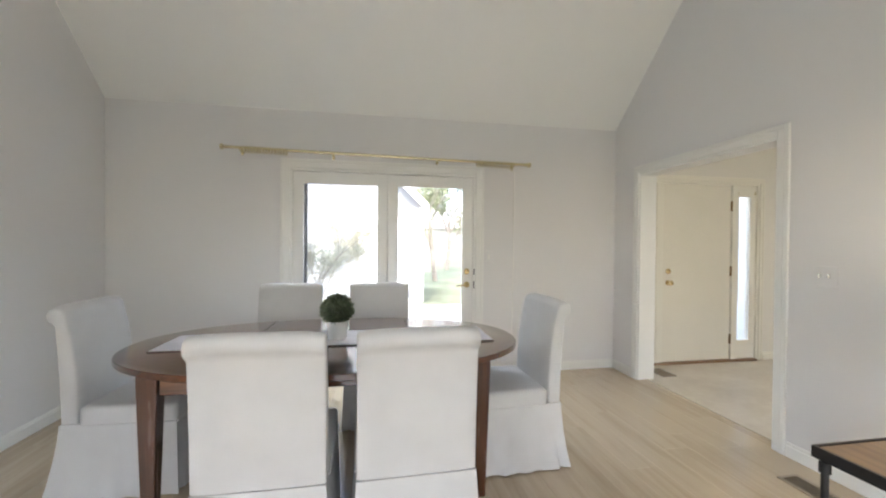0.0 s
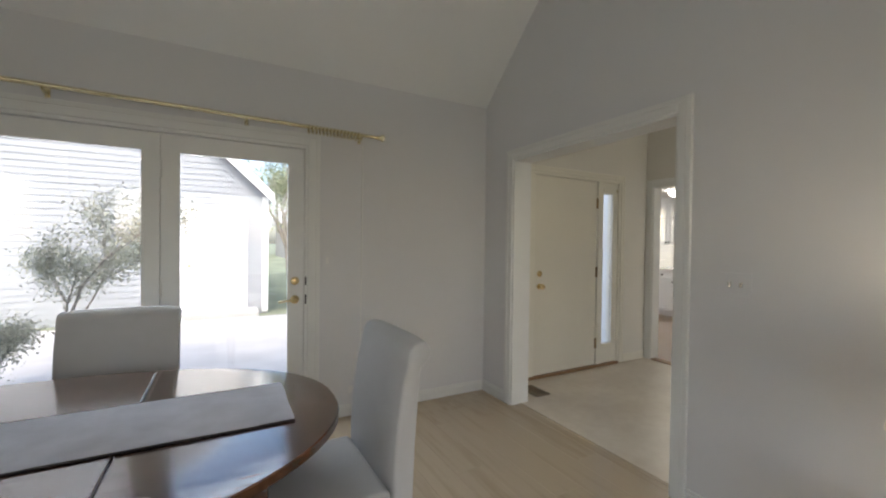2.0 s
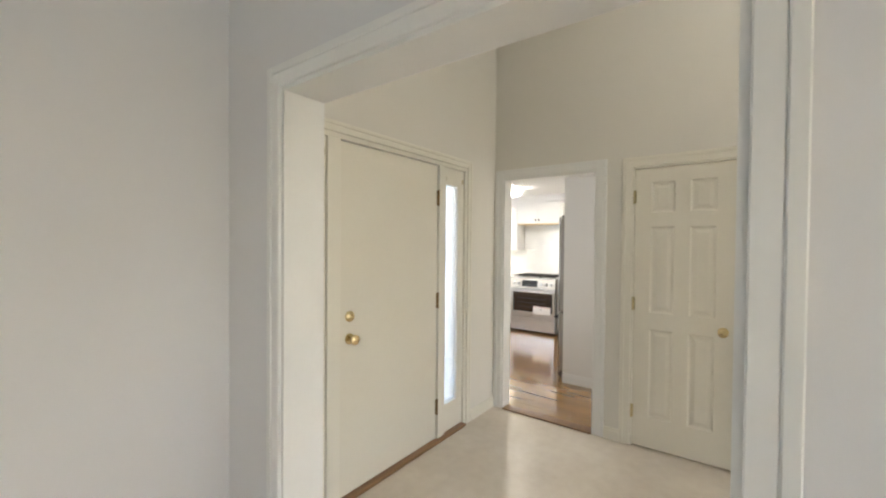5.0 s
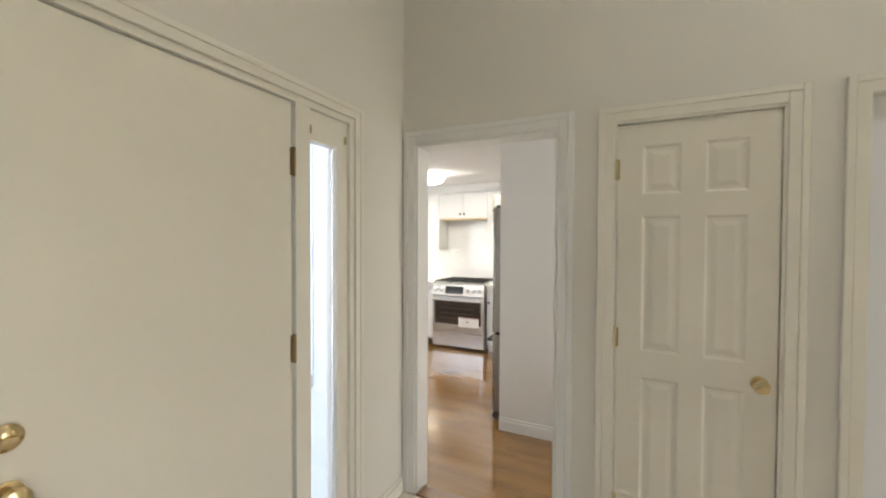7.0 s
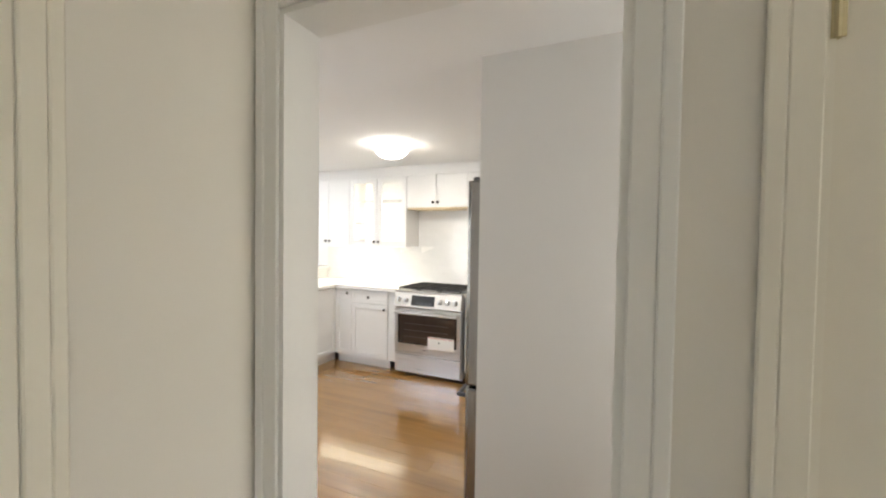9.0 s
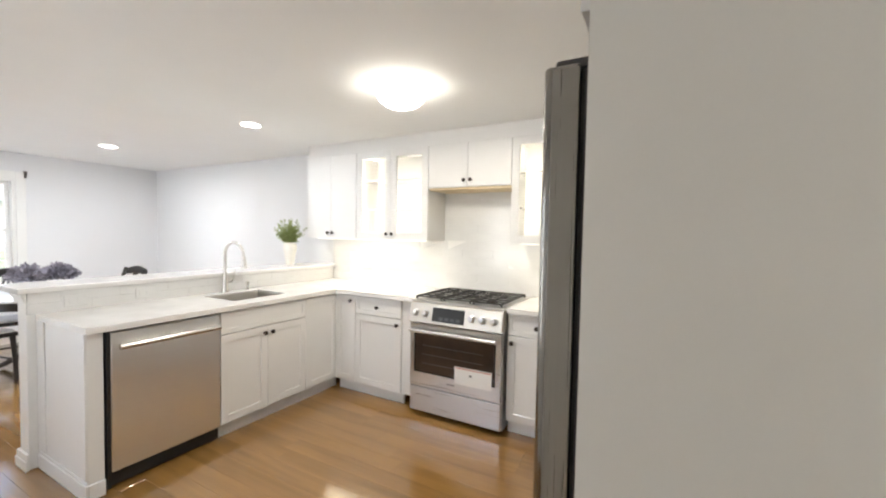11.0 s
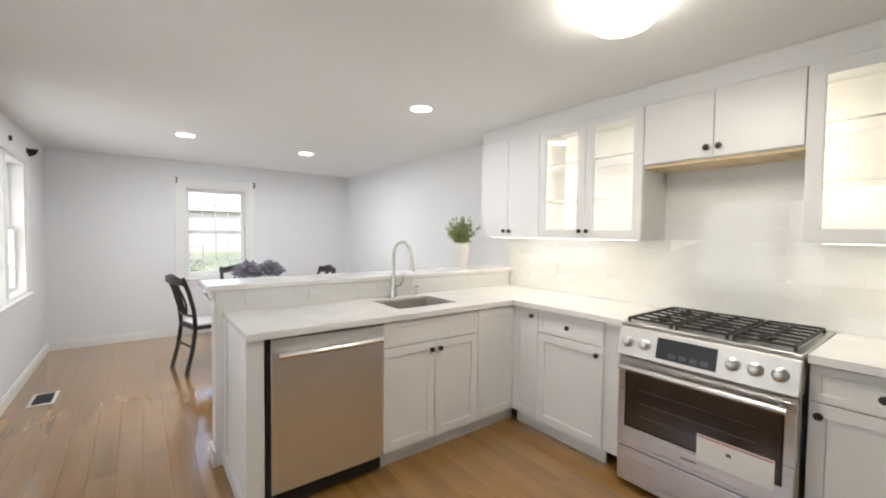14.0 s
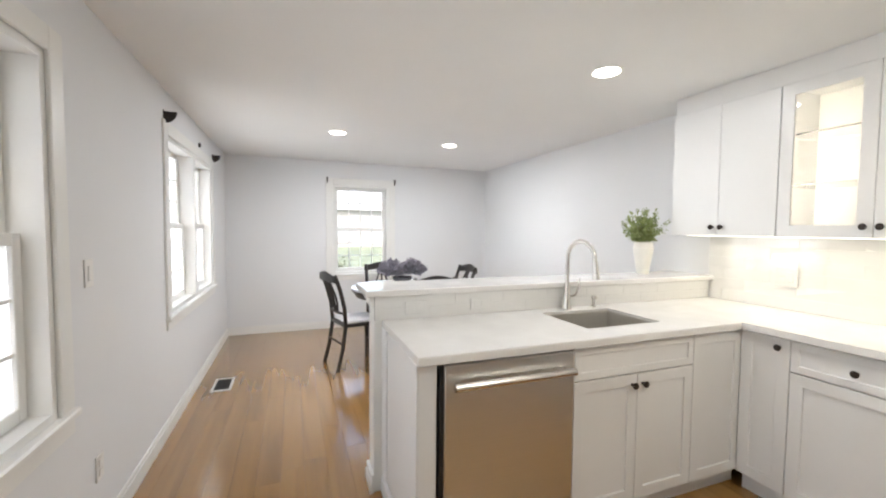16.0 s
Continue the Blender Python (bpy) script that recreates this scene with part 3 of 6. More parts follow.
lathe("deadbolt", M_BRASS, slab, [(0.031, 0), (0.031, 0.010), (0.022, 0.018), (0.006, 0.020)], turned(pose(3.952, 0.012, 1.055)))
block("thumb_turn", M_BRASS, slab, 3.938, -0.020, 1.049, 3.966, -0.008, 1.061, 0.002)
for hz in (0.26, 1.055, 1.815):
    hinge(slab, 4.783, 0.012, hz, M_ANTIQUE, 0.11)
blocks("frame", M_TRIM_CREAM, front, [(3.50, 0.0, 0, 3.53, 0.16, 2.085), (5.13, 0.0, 0, 5.16, 0.16, 2.085), (3.53, 0.0, 2.057, 5.13, 0.16, 2.085), (3.79, 0.0, 0, 3.878, 0.12, 2.057), (4.788, 0.0, 0, 4.87, 0.12, 2.057)], bevel=0.002)
for x0, x1 in ((3.53, 3.79), (4.87, 5.13)):
    sl = blocks("sidelight", M_TRIM_CREAM, front, [(x0, 0.02, 0.0, x0 + 0.012, 0.08, 2.057), (x1 - 0.072, 0.02, 0.0, x1, 0.08, 2.057), (x0 + 0.012, 0.02, 0.0, x1 - 0.072, 0.08, 0.235), (x0 + 0.012, 0.02, 1.93, x1 - 0.072, 0.08, 2.057)])
    pn = block("pane", M_GLASS, sl, x0 + 0.013, 0.046, 0.236, x1 - 0.073, 0.052, 1.929)
    pn.visible_shadow = False
    for bx in (x0 + 0.012, x1 - 0.018):
        block("clip", M_BRASS_PALE, sl, bx - 0.006, 0.012, 1.955, bx + 0.006, 0.020, 1.99)
block("threshold", M_OAKTRIM, front, 3.53, -0.03, -0.002, 5.13, 0.15, 0.020, 0.004)

# closet door with six raised panels
closet = thing("door_3", pose(5.62, 2.727, 0, 0, 0, -90), "cream painted six-panel closet door, closed, brass knob", "door", kind="structure")
W6, H6 = 0.605, 2.023


def six_panel(parent, w, h):
    bm = bmesh.new()
    xs = (0, 0.105, w / 2 - 0.045, w / 2 + 0.045, w - 0.105, w)
    zs = (0, 0.22, 0.86, 0.98, 1.60, 1.70, 1.92, h)
    solid = []
    for i in range(5):
        for j in range(7):
            if not (i in (1, 3) and j in (1, 3, 5)):
                solid.append((xs[i], zs[j], xs[i + 1], zs[j + 1]))
    for x0, z0, x1, z1 in solid:
        cuboid(bm, x0, 0.004, z0, x1, 0.044, z1)
    bmesh.ops.remove_doubles(bm, verts=bm.verts, dist=1e-5)
    for i in (1, 3):
        for j in (1, 3, 5):
            x0, x1, z0, z1 = xs[i], xs[i + 1], zs[j], zs[j + 1]
            # sloped sticking, flat channel and raised field
            loops = []
            for inset, y in ((0, 0.0042), (0.012, 0.011), (0.024, 0.011), (0.045, 0.0065)):
                loops.append([bm.verts.new(c) for c in ((x0 + inset, y, z0 + inset), (x1 - inset, y, z0 + inset), (x1 - inset, y, z1 - inset), (x0 + inset, y, z1 - inset))])
            for a, b in zip(loops, loops[1:]):
                for k in range(4):
                    bm.faces.new((a[k], a[(k + 1) % 4], b[(k + 1) % 4], b[k]))
            bm.faces.new(loops[-1])
    me = bpy.data.meshes.new("slab")
    bm.to_mesh(me)
    bm.free()
    me.materials.append(M_DOOR_CREAM)
    ob = new("slab", me)
    ob.parent = parent
    return ob


slab6 = six_panel(closet, W6, H6)
slab6.location = (0.0065, 0.003, 0.012)
door_knob(slab6, W6 - 0.06, 0.004, 0.90, M_BRASS)
block("strike", M_BRASS, closet, 0.617, -0.003, 0.88, 0.628, 0.006, 0.95)
for hz in (0.26, 1.05, 1.83):
    hinge(slab6, -0.003, 0.002, hz - 0.012, M_BRASS_PALE, 0.09)
tagged(block("closet_back", M_WALL_FOYER, None, 5.673, 2.0, 0, 5.69, 2.8, 2.2), "closed back of the closet", "wall", kind="structure")


# ---- sash windows ----
def sash_window(name, m, units, width, z0, z1, label):
    """Double-hung sashes with a grid of small panes. Local x along the wall, y outwards from the inner face."""
    win = thing(name, m, label, "window", kind="structure")
    mull = 0.10
    w1 = (width - mull * (units - 1)) / units
    frame_boxes = [(0, 0, z0, 0.03, 0.14, z1), (width - 0.03, 0, z0, width, 0.14, z1), (0.03, 0, z1 - 0.03, width - 0.03, 0.14, z1), (0.03, 0, z0, width - 0.03, 0.14, z0 + 0.03)]
    for u in range(1, units):
        frame_boxes.append((u * w1 + (u - 1) * mull, -0.012, z0 + 0.03, u * w1 + u * mull, 0.14, z1 - 0.03))
    blocks("window_frame", M_TRIM, win, frame_boxes)
    zm = (z0 + z1) / 2
    for u in range(units):
        a = u * (w1 + mull) + (0.03 if u == 0 else 0)
        b = u * (w1 + mull) + w1 - (0.03 if u == units - 1 else 0)
        for y, lo, hi in ((0.066, z0 + 0.03, zm + 0.02), (0.102, zm - 0.02, z1 - 0.03)):
            sash = blocks("sash", M_TRIM, win, [(a, y, lo, a + 0.045, y + 0.035, hi), (b - 0.045, y, lo, b, y + 0.035, hi), (a + 0.045, y, lo, b - 0.045, y + 0.035, lo + 0.05), (a + 0.045, y, hi - 0.04, b - 0.045, y + 0.035, hi)], bevel=0.003)
            gx0, gx1, gz0, gz1 = a + 0.045, b - 0.045, lo + 0.05, hi - 0.04
            bars = []
            for i in (1, 2, 3):
                cx = gx0 + (gx1 - gx0) * i / 4
                bars.append((cx - 0.006, y + 0.008, gz0, cx + 0.006, y + 0.026, gz1))
            blocks("muntin", M_TRIM, sash, bars)
            bars = []
            for i in (1, 2):
                cz = gz0 + (gz1 - gz0) * i / 3
                bars.append((gx0, y + 0.0085, cz - 0.006, gx1, y + 0.0255, cz + 0.006))
            blocks("muntin", M_TRIM, sash, bars)
            pn = block("pane", M_GLASS, sash, gx0 + 0.001, y + 0.015, gz0 + 0.001, gx1 - 0.001, y + 0.019, gz1 - 0.001)
            pn.visible_shadow = False
    c = 0.09
    blocks("casing", M_TRIM, win, [(-c, -0.016, z0, 0, 0, z1 + c), (width, -0.016, z0, width + c, 0, z1 + c), (0, -0.016, z1, width, 0, z1 + c)], bevel=0.004)
    block("window_sill", M_TRIM, win, -c - 0.01, -0.034, z0 - 0.03, width + c + 0.01, 0.03, z0 + 0.0, 0.006)
    block("apron", M_TRIM, win, -c, -0.014, z0 - 0.095, width + c, 0, z0 - 0.031, 0.004)
    return win


# west windows: local x runs along +y, outwards is -x
sash_window("window_1", pose(5.61, 4.50, 0, 0, 0, 90), 2, 1.96, 0.70, 2.0, "white double sash window with small panes beside the kitchen")
sash_window("window_2", pose(5.61, 7.88, 0, 0, 0, 90), 2, 1.57, 0.79, 2.02, "white double sash window with small panes, bare of curtains")
sash_window("window_3", pose(6.93, 10.40, 0, 0, 0, 0), 1, 0.79, 0.76, 2.0, "white single sash window with small panes, bare of curtains")
living_win = thing("window_4", pose(-1.0, -3.92, 0), "wide white window of the living room", "window", kind="structure")
blocks("window_frame", M_TRIM, living_win, [(0, -0.06, 0.5, 0.05, 0.06, 2.5), (3.55, -0.06, 0.5, 3.6, 0.06, 2.5), (0.05, -0.06, 0.5, 3.55, 0.06, 0.55), (0.05, -0.06, 2.45, 3.55, 0.06, 2.5), (1.75, -0.06, 0.55, 1.85, 0.06, 2.45)])

# unseen frame, added around the hall fill light
hall_fill_frame = thing("window_6", pose(3.6, -3.92, 0), "added unseen window frame for the hall fill light", "window", kind="structure")
blocks("window_frame", M_TRIM, hall_fill_frame, [(0, -0.06, 0.3, 0.05, 0.06, 2.9), (1.75, -0.06, 0.3, 1.8, 0.06, 2.9), (0.05, -0.06, 0.3, 1.75, 0.06, 0.35), (0.05, -0.06, 2.85, 1.75, 0.06, 2.9)])
# unseen frame, put around the passage fill light
passage_fill_frame = thing("window_7", pose(5.8, 1.83, 0), "added unseen window frame for the passage fill light", "window", kind="structure")
blocks("window_frame", M_TRIM, passage_fill_frame, [(0, -0.06, 0.45, 0.03, 0.06, 2.15), (0.73, -0.06, 0.45, 0.76, 0.06, 2.15), (0.03, -0.06, 0.45, 0.73, 0.06, 0.48), (0.03, -0.06, 2.12, 0.73, 0.06, 2.15)])
# unseen frame, built to go with the west fill light
side_fill_frame = thing("window_5", pose(-1.76, -2.6, 0, 0, 0, 90), "added unseen side window frame for the living room fill", "window", kind="structure")
blocks("window_frame", M_TRIM, side_fill_frame, [(0, -0.06, 0.6, 0.05, 0.06, 2.4), (1.75, -0.06, 0.6, 1.8, 0.06, 2.4), (0.05, -0.06, 0.6, 1.75, 0.06, 0.65), (0.05, -0.06, 2.35, 1.75, 0.06, 2.4)])


# ---- small fixtures on the walls and floors ----
def wall_plate(name, m, label, category, w, h, bits, mat=M_PLASTIC, bitmat=None, group=""):
    """A cover plate that faces local -y, with its switches or sockets."""
    t = thing(name, m, label, category, group)
    block("plate", mat, t, -w / 2, -0.007, -h / 2, w / 2, 0, h / 2, 0.002)
    for b in bits:
        block(b[0], bitmat or M_PLASTIC, t, b[1] - b[3] / 2, -0.007 - b[5], b[2] - b[4] / 2, b[1] + b[3] / 2, -0.0069, b[2] + b[4] / 2, 0.0015)
    return t


TOG = lambda x: ("toggle", x, 0.003, 0.010, 0.024, 0.012)
wall_plate("light_switch", pose(EX, 1.80, 1.168, 0, 0, -90), "pale double toggle light switch plate", "light switch", 0.130, 0.118, [TOG(-0.024), TOG(0.024)], mat=M_WALL, bitmat=M_CHROME)
wall_plate("light_switch", pose(1.831, NY, 1.21), "painted-over light switch plate with a white toggle", "light switch", 0.080, 0.125, [("toggle", 0, 0, 0.020, 0.050, 0.008)], mat=M_WALL)
wall_plate("power_outlet", pose(2.385, NY, 0.385), "painted-over duplex wall outlet above the baseboard", "outlet", 0.07, 0.112, [("socket", 0, 0.022, 0.034, 0.030, 0.003), ("socket", 0, -0.022, 0.034, 0.030, 0.003)], mat=M_WALL, bitmat=M_VASE)
wall_plate("power_outlet", pose(2.02, NY, 0.20), "small white wall jack above the baseboard", "outlet", 0.045, 0.05, [("socket", 0, 0, 0.014, 0.014, 0.006)])
wall_plate("light_switch", pose(5.61, 6.72, 1.20, 0, 0, 90), "white rocker light switch between the windows", "light switch", 0.072, 0.116, [("rocker", 0, 0, 0.030, 0.062, 0.005)])
wall_plate("power_outlet", pose(5.61, 6.76, 0.35, 0, 0, 90), "white duplex wall outlet above the baseboard", "outlet", 0.07, 0.112, [("socket", 0, 0.022, 0.034, 0.030, 0.003), ("socket", 0, -0.022, 0.034, 0.030, 0.003)])
tagged(tube("cable", M_TRIM, None, [(2.10, NY - 0.006, 2.10), (2.10, NY - 0.006, 1.2), (2.095, NY - 0.006, 0.6), (2.085, NY - 0.006, 0.25), (2.045, NY - 0.008, 0.205)], 0.005, 6), "thin white painted cable running down the wall", "cable")


def floor_vent(m, w, d, mat, label, slot=M_BLACK, slatmat=None):
    v = thing("floor_vent", m, label, "floor vent")
    blocks("frame", mat, v, [(-w / 2, -d / 2, 0, w / 2, -d / 2 + 0.02, 0.006), (-w / 2, d / 2 - 0.02, 0, w / 2, d / 2, 0.006), (-w / 2, -d / 2 + 0.02, 0, -w / 2 + 0.02, d / 2 - 0.02, 0.006), (w / 2 - 0.02, -d / 2 + 0.02, 0, w / 2, d / 2 - 0.02, 0.006)])
    # black sheet paints the shaded hollow under the slats; nothing is cut
    block("hollow_shade", slot, v, -w / 2 + 0.02, -d / 2 + 0.02, 0.0, w / 2 - 0.02, d / 2 - 0.02, 0.001)
    n = int((w - 0.04) / 0.016)
    for i in range(n):
        x = -w / 2 + 0.026 + i * 0.016
        block("slat", slatmat or mat, v, x, -d / 2 + 0.02, 0.001, x + 0.006, d / 2 - 0.02, 0.005)
    return v


M_VENTBROWN = material("brown_metal_grille", (0.30, 0.245, 0.18), 0.5, 0.4, 0.1, 20, 100, 0.0)
floor_vent(pose(3.03, 1.66, 0.0, 0, 0, 90), 0.30, 0.14, M_VENTBROWN, "brown metal floor register at the wall")
floor_vent(pose(3.66, 3.62, 0.0, 0, 0, 90), 0.25, 0.16, M_VENTBROWN, "brown metal floor register by the front door")
# slats coloured dark grey to paint the shade of the opening
floor_vent(pose(5.82, 8.60, 0.0, 0, 0, 90), 0.31, 0.157, M_TRIM, "white floor register with a dark opening", slatmat=M_DARKGREY)

# ---- curtain rod over the patio doors ----
rod = thing("curtain_rod", pose(0, NY - 0.085, 2.185), "gilt curtain rod with rings bunched at both ends", "curtain rod")
tube("pole", M_BRASS_PALE, rod, [(-0.66, 0, 0.02), (2.19, 0, -0.02)], 0.0135, 12)
for x, z, s in ((-0.66, 0.02, -90), (2.19, -0.02, 90)):
    lathe("finial", M_BRASS_PALE, rod, [(0.012, 0), (0.020, 0.005), (0.020, 0.010), (0.012, 0.014), (0.014, 0.020), (0.025, 0.032), (0.028, 0.044), (0.022, 0.056), (0.008, 0.062)], pose(x, 0, z, 0, s, 0))
for x in (-0.55, 0.27, 1.28, 2.07):
    bz = 0.02 - 0.04 * (x + 0.66) / 2.85
    bm = bmesh.new()
    cuboid(bm, x - 0.012, 0.075, bz - 0.05, x + 0.012, 0.085, bz + 0.02)
    tube_into(bm, [(x, 0.078, bz - 0.03), (x, 0.03, bz - 0.03), (x, 0.0, bz - 0.018)], 0.007, 8)
    link("bracket", bm, M_BRASS_PALE, rod)


def ring_mesh(r, t, steps=16, sides=6):
    bm = bmesh.new()
    rings = []
    for i in range(steps):
        a = 2 * math.pi * i / steps
        c = Vector((0, r * math.cos(a), r * math.sin(a)))
        o = c.normalized()
        rings.append([bm.verts.new(c + o * (t * math.cos(2 * math.pi * k / sides)) + Vector((t * math.sin(2 * math.pi * k / sides), 0, 0))) for k in range(sides)])
    for i in range(steps):
        a, b = rings[i], rings[(i + 1) % steps]
        for k in range(sides):
            bm.faces.new((a[k], a[(k + 1) % sides], b[(k + 1) % sides], b[k]))
    return bm


first_ring = link("ring", ring_mesh(0.029, 0.0056), M_BRASS_PALE, rod, smooth=True)
ring_spots = [-0.51 + 0.026 * i for i in range(15)] + [1.68 + 0.026 * i for i in range(15)]
for i, x in enumerate(ring_spots):
    r = first_ring if i == 0 else first_ring.copy()
    if i:
        scene.collection.objects.link(r)
    r.location = (x, 0, 0.02 - 0.04 * (x + 0.66) / 2.85 - 0.015)
    r.rotation_euler = (0, radians(random.uniform(-3, 3)), radians(random.uniform(-3, 3)))


# ---- dining table ----
table = thing("dining_table", pose(0.42, 2.37, 0), "oval dining table in dark walnut-stained wood with square legs", "table")
TA, TB = 1.11, 0.68


def oval_slab(name, mat, parent, a, b, z0, z1, bevel, x0=-9.0, x1=9.0, power=2.2, steps=72, label=""):
    bm = bmesh.new()
    ring = []
    for i in range(steps):
        t = 2 * math.pi * i / steps
        c, s = math.cos(t), math.sin(t)
        x = a * math.copysign(abs(c) ** (2 / power), c)
        y = b * math.copysign(abs(s) ** (2 / power), s)
        ring.append((min(max(x, x0), x1), y))
    low = [bm.verts.new((x, y, z0)) for x, y in ring]
    top = [bm.verts.new((x, y, z1)) for x, y in ring]
    bm.faces.new(low[::-1])
    bm.faces.new(top)
    for i in range(steps):
        j = (i + 1) % steps
        bm.faces.new((low[i], low[j], top[j], top[i]))
    bmesh.ops.remove_doubles(bm, verts=bm.verts, dist=1e-5)
    return link(name, bm, mat, parent, label, bevel, smooth=True)


for x0, x1 in ((-9, -0.472), (-0.469, 0.469), (0.472, 9)):
    oval_slab("tabletop", M_WOOD_TABLE, table, TA, TB, 0.728, 0.760, 0.004, x0, x1)
blocks("apron", M_WOOD_TABLE, table, [(-0.74, -0.46, 0.63, 0.74, -0.435, 0.727), (-0.74, 0.435, 0.63, 0.74, 0.46, 0.727), (-0.79, -0.38, 0.63, -0.765, 0.38, 0.727), (0.765, -0.38, 0.63, 0.79, 0.38, 0.727)], bevel=0.002)


def table_leg(parent, x, y):
    bm = bmesh.new()
    v = cuboid(bm, x - 0.045, y - 0.045, 0.0, x + 0.045, y + 0.045, 0.727)
    for q in v[:4]:
        q.co.x = x + (q.co.x - x) * 0.6
        q.co.y = y + (q.co.y - y) * 0.6
    return link("leg", bm, M_WOOD_TABLE_LEG, parent, bevel=0.006, segments=2)


for sx in (-1, 1):
    for sy in (-1, 1):
        table_leg(table, sx * 0.79, sy * 0.43)

runner = thing("table_runner", pose(0.42, 2.38, 0.7605), "lilac-grey cloth runner lying along the dining table", "table runner")
bm = bmesh.new()
nx, ny = 44, 8
grid = []
for i in range(nx + 1):
    row = []
    for j in range(ny + 1):
        x = -0.93 + 1.87 * i / nx
        y = -0.19 + 0.38 * j / ny
        z = 0.0035 + 0.0025 * noise.noise((x * 5, y * 7, 3.1)) + 0.0012 * noise.noise((x * 19, y * 23, 1.7))
        row.append(bm.verts.new((x + 0.006 * noise.noise((y * 6, x, 0)), y + 0.006 * noise.noise((x * 3, 0, 2)), z)))
    grid.append(row)
for i in range(nx):
    for j in range(ny):
        bm.faces.new((grid[i][j], grid[i + 1][j], grid[i + 1][j + 1], grid[i][j + 1]))
ext = bmesh.ops.extrude_face_region(bm, geom=list(bm.faces))
bmesh.ops.translate(bm, vec=(0, 0, 0.0025), verts=[g for g in ext["geom"] if isinstance(g, bmesh.types.BMVert)])
cloth = link("cloth", bm, M_RUNNER, runner, smooth=True)
blocks("hem", M_RUNNER_EDGE, runner, [(-0.93, -0.194, 0.001, 0.94, -0.188, 0.006), (-0.93, 0.188, 0.001, 0.94, 0.194, 0.006)], label="dark stitched hem")

# ---- slip-covered dining chairs ----
def slip_chair(m):
    """Front is +y. Back scrolls over at the top."""
    c = thing("dining_chair", m, "white slip-covered dining chair with a scrolled back and floor-length skirt", "chair", "chairs round the dining table")
    w = 0.245
    # back: profile swept across the width
    bm = bmesh.new()
    prof = [(-0.205, 0.40), (-0.205, 0.55), (-0.215, 0.70), (-0.235, 0.84), (-0.255, 0.93), (-0.262, 0.975), (-0.280, 1.002), (-0.308, 1.008), (-0.336, 0.996),
            (-0.348, 0.968), (-0.338, 0.940), (-0.318, 0.926), (-0.306, 0.90), (-0.298, 0.80), (-0.285, 0.62), (-0.278, 0.40)]
    n = 9
    cols = []
    for i in range(n):
        x = -w + 2 * w * i / (n - 1)
        e = 1 - abs(x / w) ** 6
        bulge = 0.010 * e
        cols.append([bm.verts.new((x, y + (bulge if k < 6 else -bulge * 0.6 if k > 12 else 0), z - 0.012 * (1 - e) * (z > 0.9))) for k, (y, z) in enumerate(prof)])
    for a, b in zip(cols, cols[1:]):
        for k in range(len(prof)):
            j = (k + 1) % len(prof)
            bm.faces.new((a[k], b[k], b[j], a[j]))
    bm.faces.new(cols[0])
    bm.faces.new(cols[-1][::-1])
    link("backrest", bm, M_LINEN, c, bevel=0.010, smooth=True, segments=2)
    # seat cushion
    bm = bmesh.new()
    cuboid(bm, -w - 0.002, -0.20, 0.375, w + 0.002, 0.265, 0.488)
    bmesh.ops.bevel(bm, geom=list(bm.edges), offset=0.028, segments=3, profile=0.6, affect="EDGES")
    link("seat", bm, M_LINEN, c, smooth=True)
    # skirt with soft folds and corner pleats
    bm = bmesh.new()
    outline = []
    x0, y0, x1, y1 = -w, -0.285, w, 0.26
    for (ax, ay), (bx, by) in (((x0, y0), (x1, y0)), ((x1, y0), (x1, y1)), ((x1, y1), (x0, y1)), ((x0, y1), (x0, y0))):
        for k in range(14):
            f = k / 14
            outline.append((ax + (bx - ax) * f, ay + (by - ay) * f, f))
    rings = []
    for z in (0.40, 0.33, 0.22, 0.10, 0.012):
        s = (0.40 - z) / 0.39
        ring = []
        for k, (x, y, f) in enumerate(outline):
            fold = 0.012 * s * math.sin(k * 1.9) + 0.010 * s * noise.noise((x * 7, y * 7, 0.3))
            pleat = -0.016 * s if f in (1 / 14, 13 / 14) else 0
            flare = 1 + (0.055 * s)
            d = Vector((x, y + 0.012, 0)).normalized()
            back = 0.05 * s * s if y < -0.2 else 0
            ring.append(bm.verts.new((x * flare + d.x * (fold + pleat), (y + 0.012) * flare - 0.012 + d.y * (fold + pleat) - back, z)))
        rings.append(ring)
    for a, b in zip(rings, rings[1:]):
        for k in range(len(a)):
            j = (k + 1) % len(a)
            bm.faces.new((a[k], a[j], b[j], b[k]))
    bm.faces.new(rings[0])
    bm.faces.new(rings[-1][::-1])
    link("skirt", bm, M_LINEN, c, smooth=True)
    # welt where skirt meets seat
    bm = bmesh.new()
    tube_into(bm, [(-w - 0.003, -0.19, 0.392), (-w - 0.003, 0.262, 0.392)], 0.005, 6)
    tube_into(bm, [(w + 0.003, -0.19, 0.392), (w + 0.003, 0.262, 0.392)], 0.005, 6)
    tube_into(bm, [(-w, 0.267, 0.392), (w, 0.267, 0.392)], 0.005, 6)
    link("piping", bm, M_LINEN, c, smooth=True)
    for sx in (-1, 1):
        for sy in (-0.23, 0.20):
            block("leg", M_CHAIRBLACK, c, sx * 0.19 - 0.018, sy - 0.018, 0, sx * 0.19 + 0.018, sy + 0.018, 0.03, 0.003)
    return c


ch = slip_chair(pose(0.222, 1.76, 0, 0, 0, 0))
for x, y, a in ((0.815, 1.765, 2), (-0.01, 3.05, 180), (0.70, 3.04, 179), (1.46, 2.33, 92), (-0.63, 2.45, -91)):
    copy_thing(ch, pose(x, y, 0, 0, 0, a))


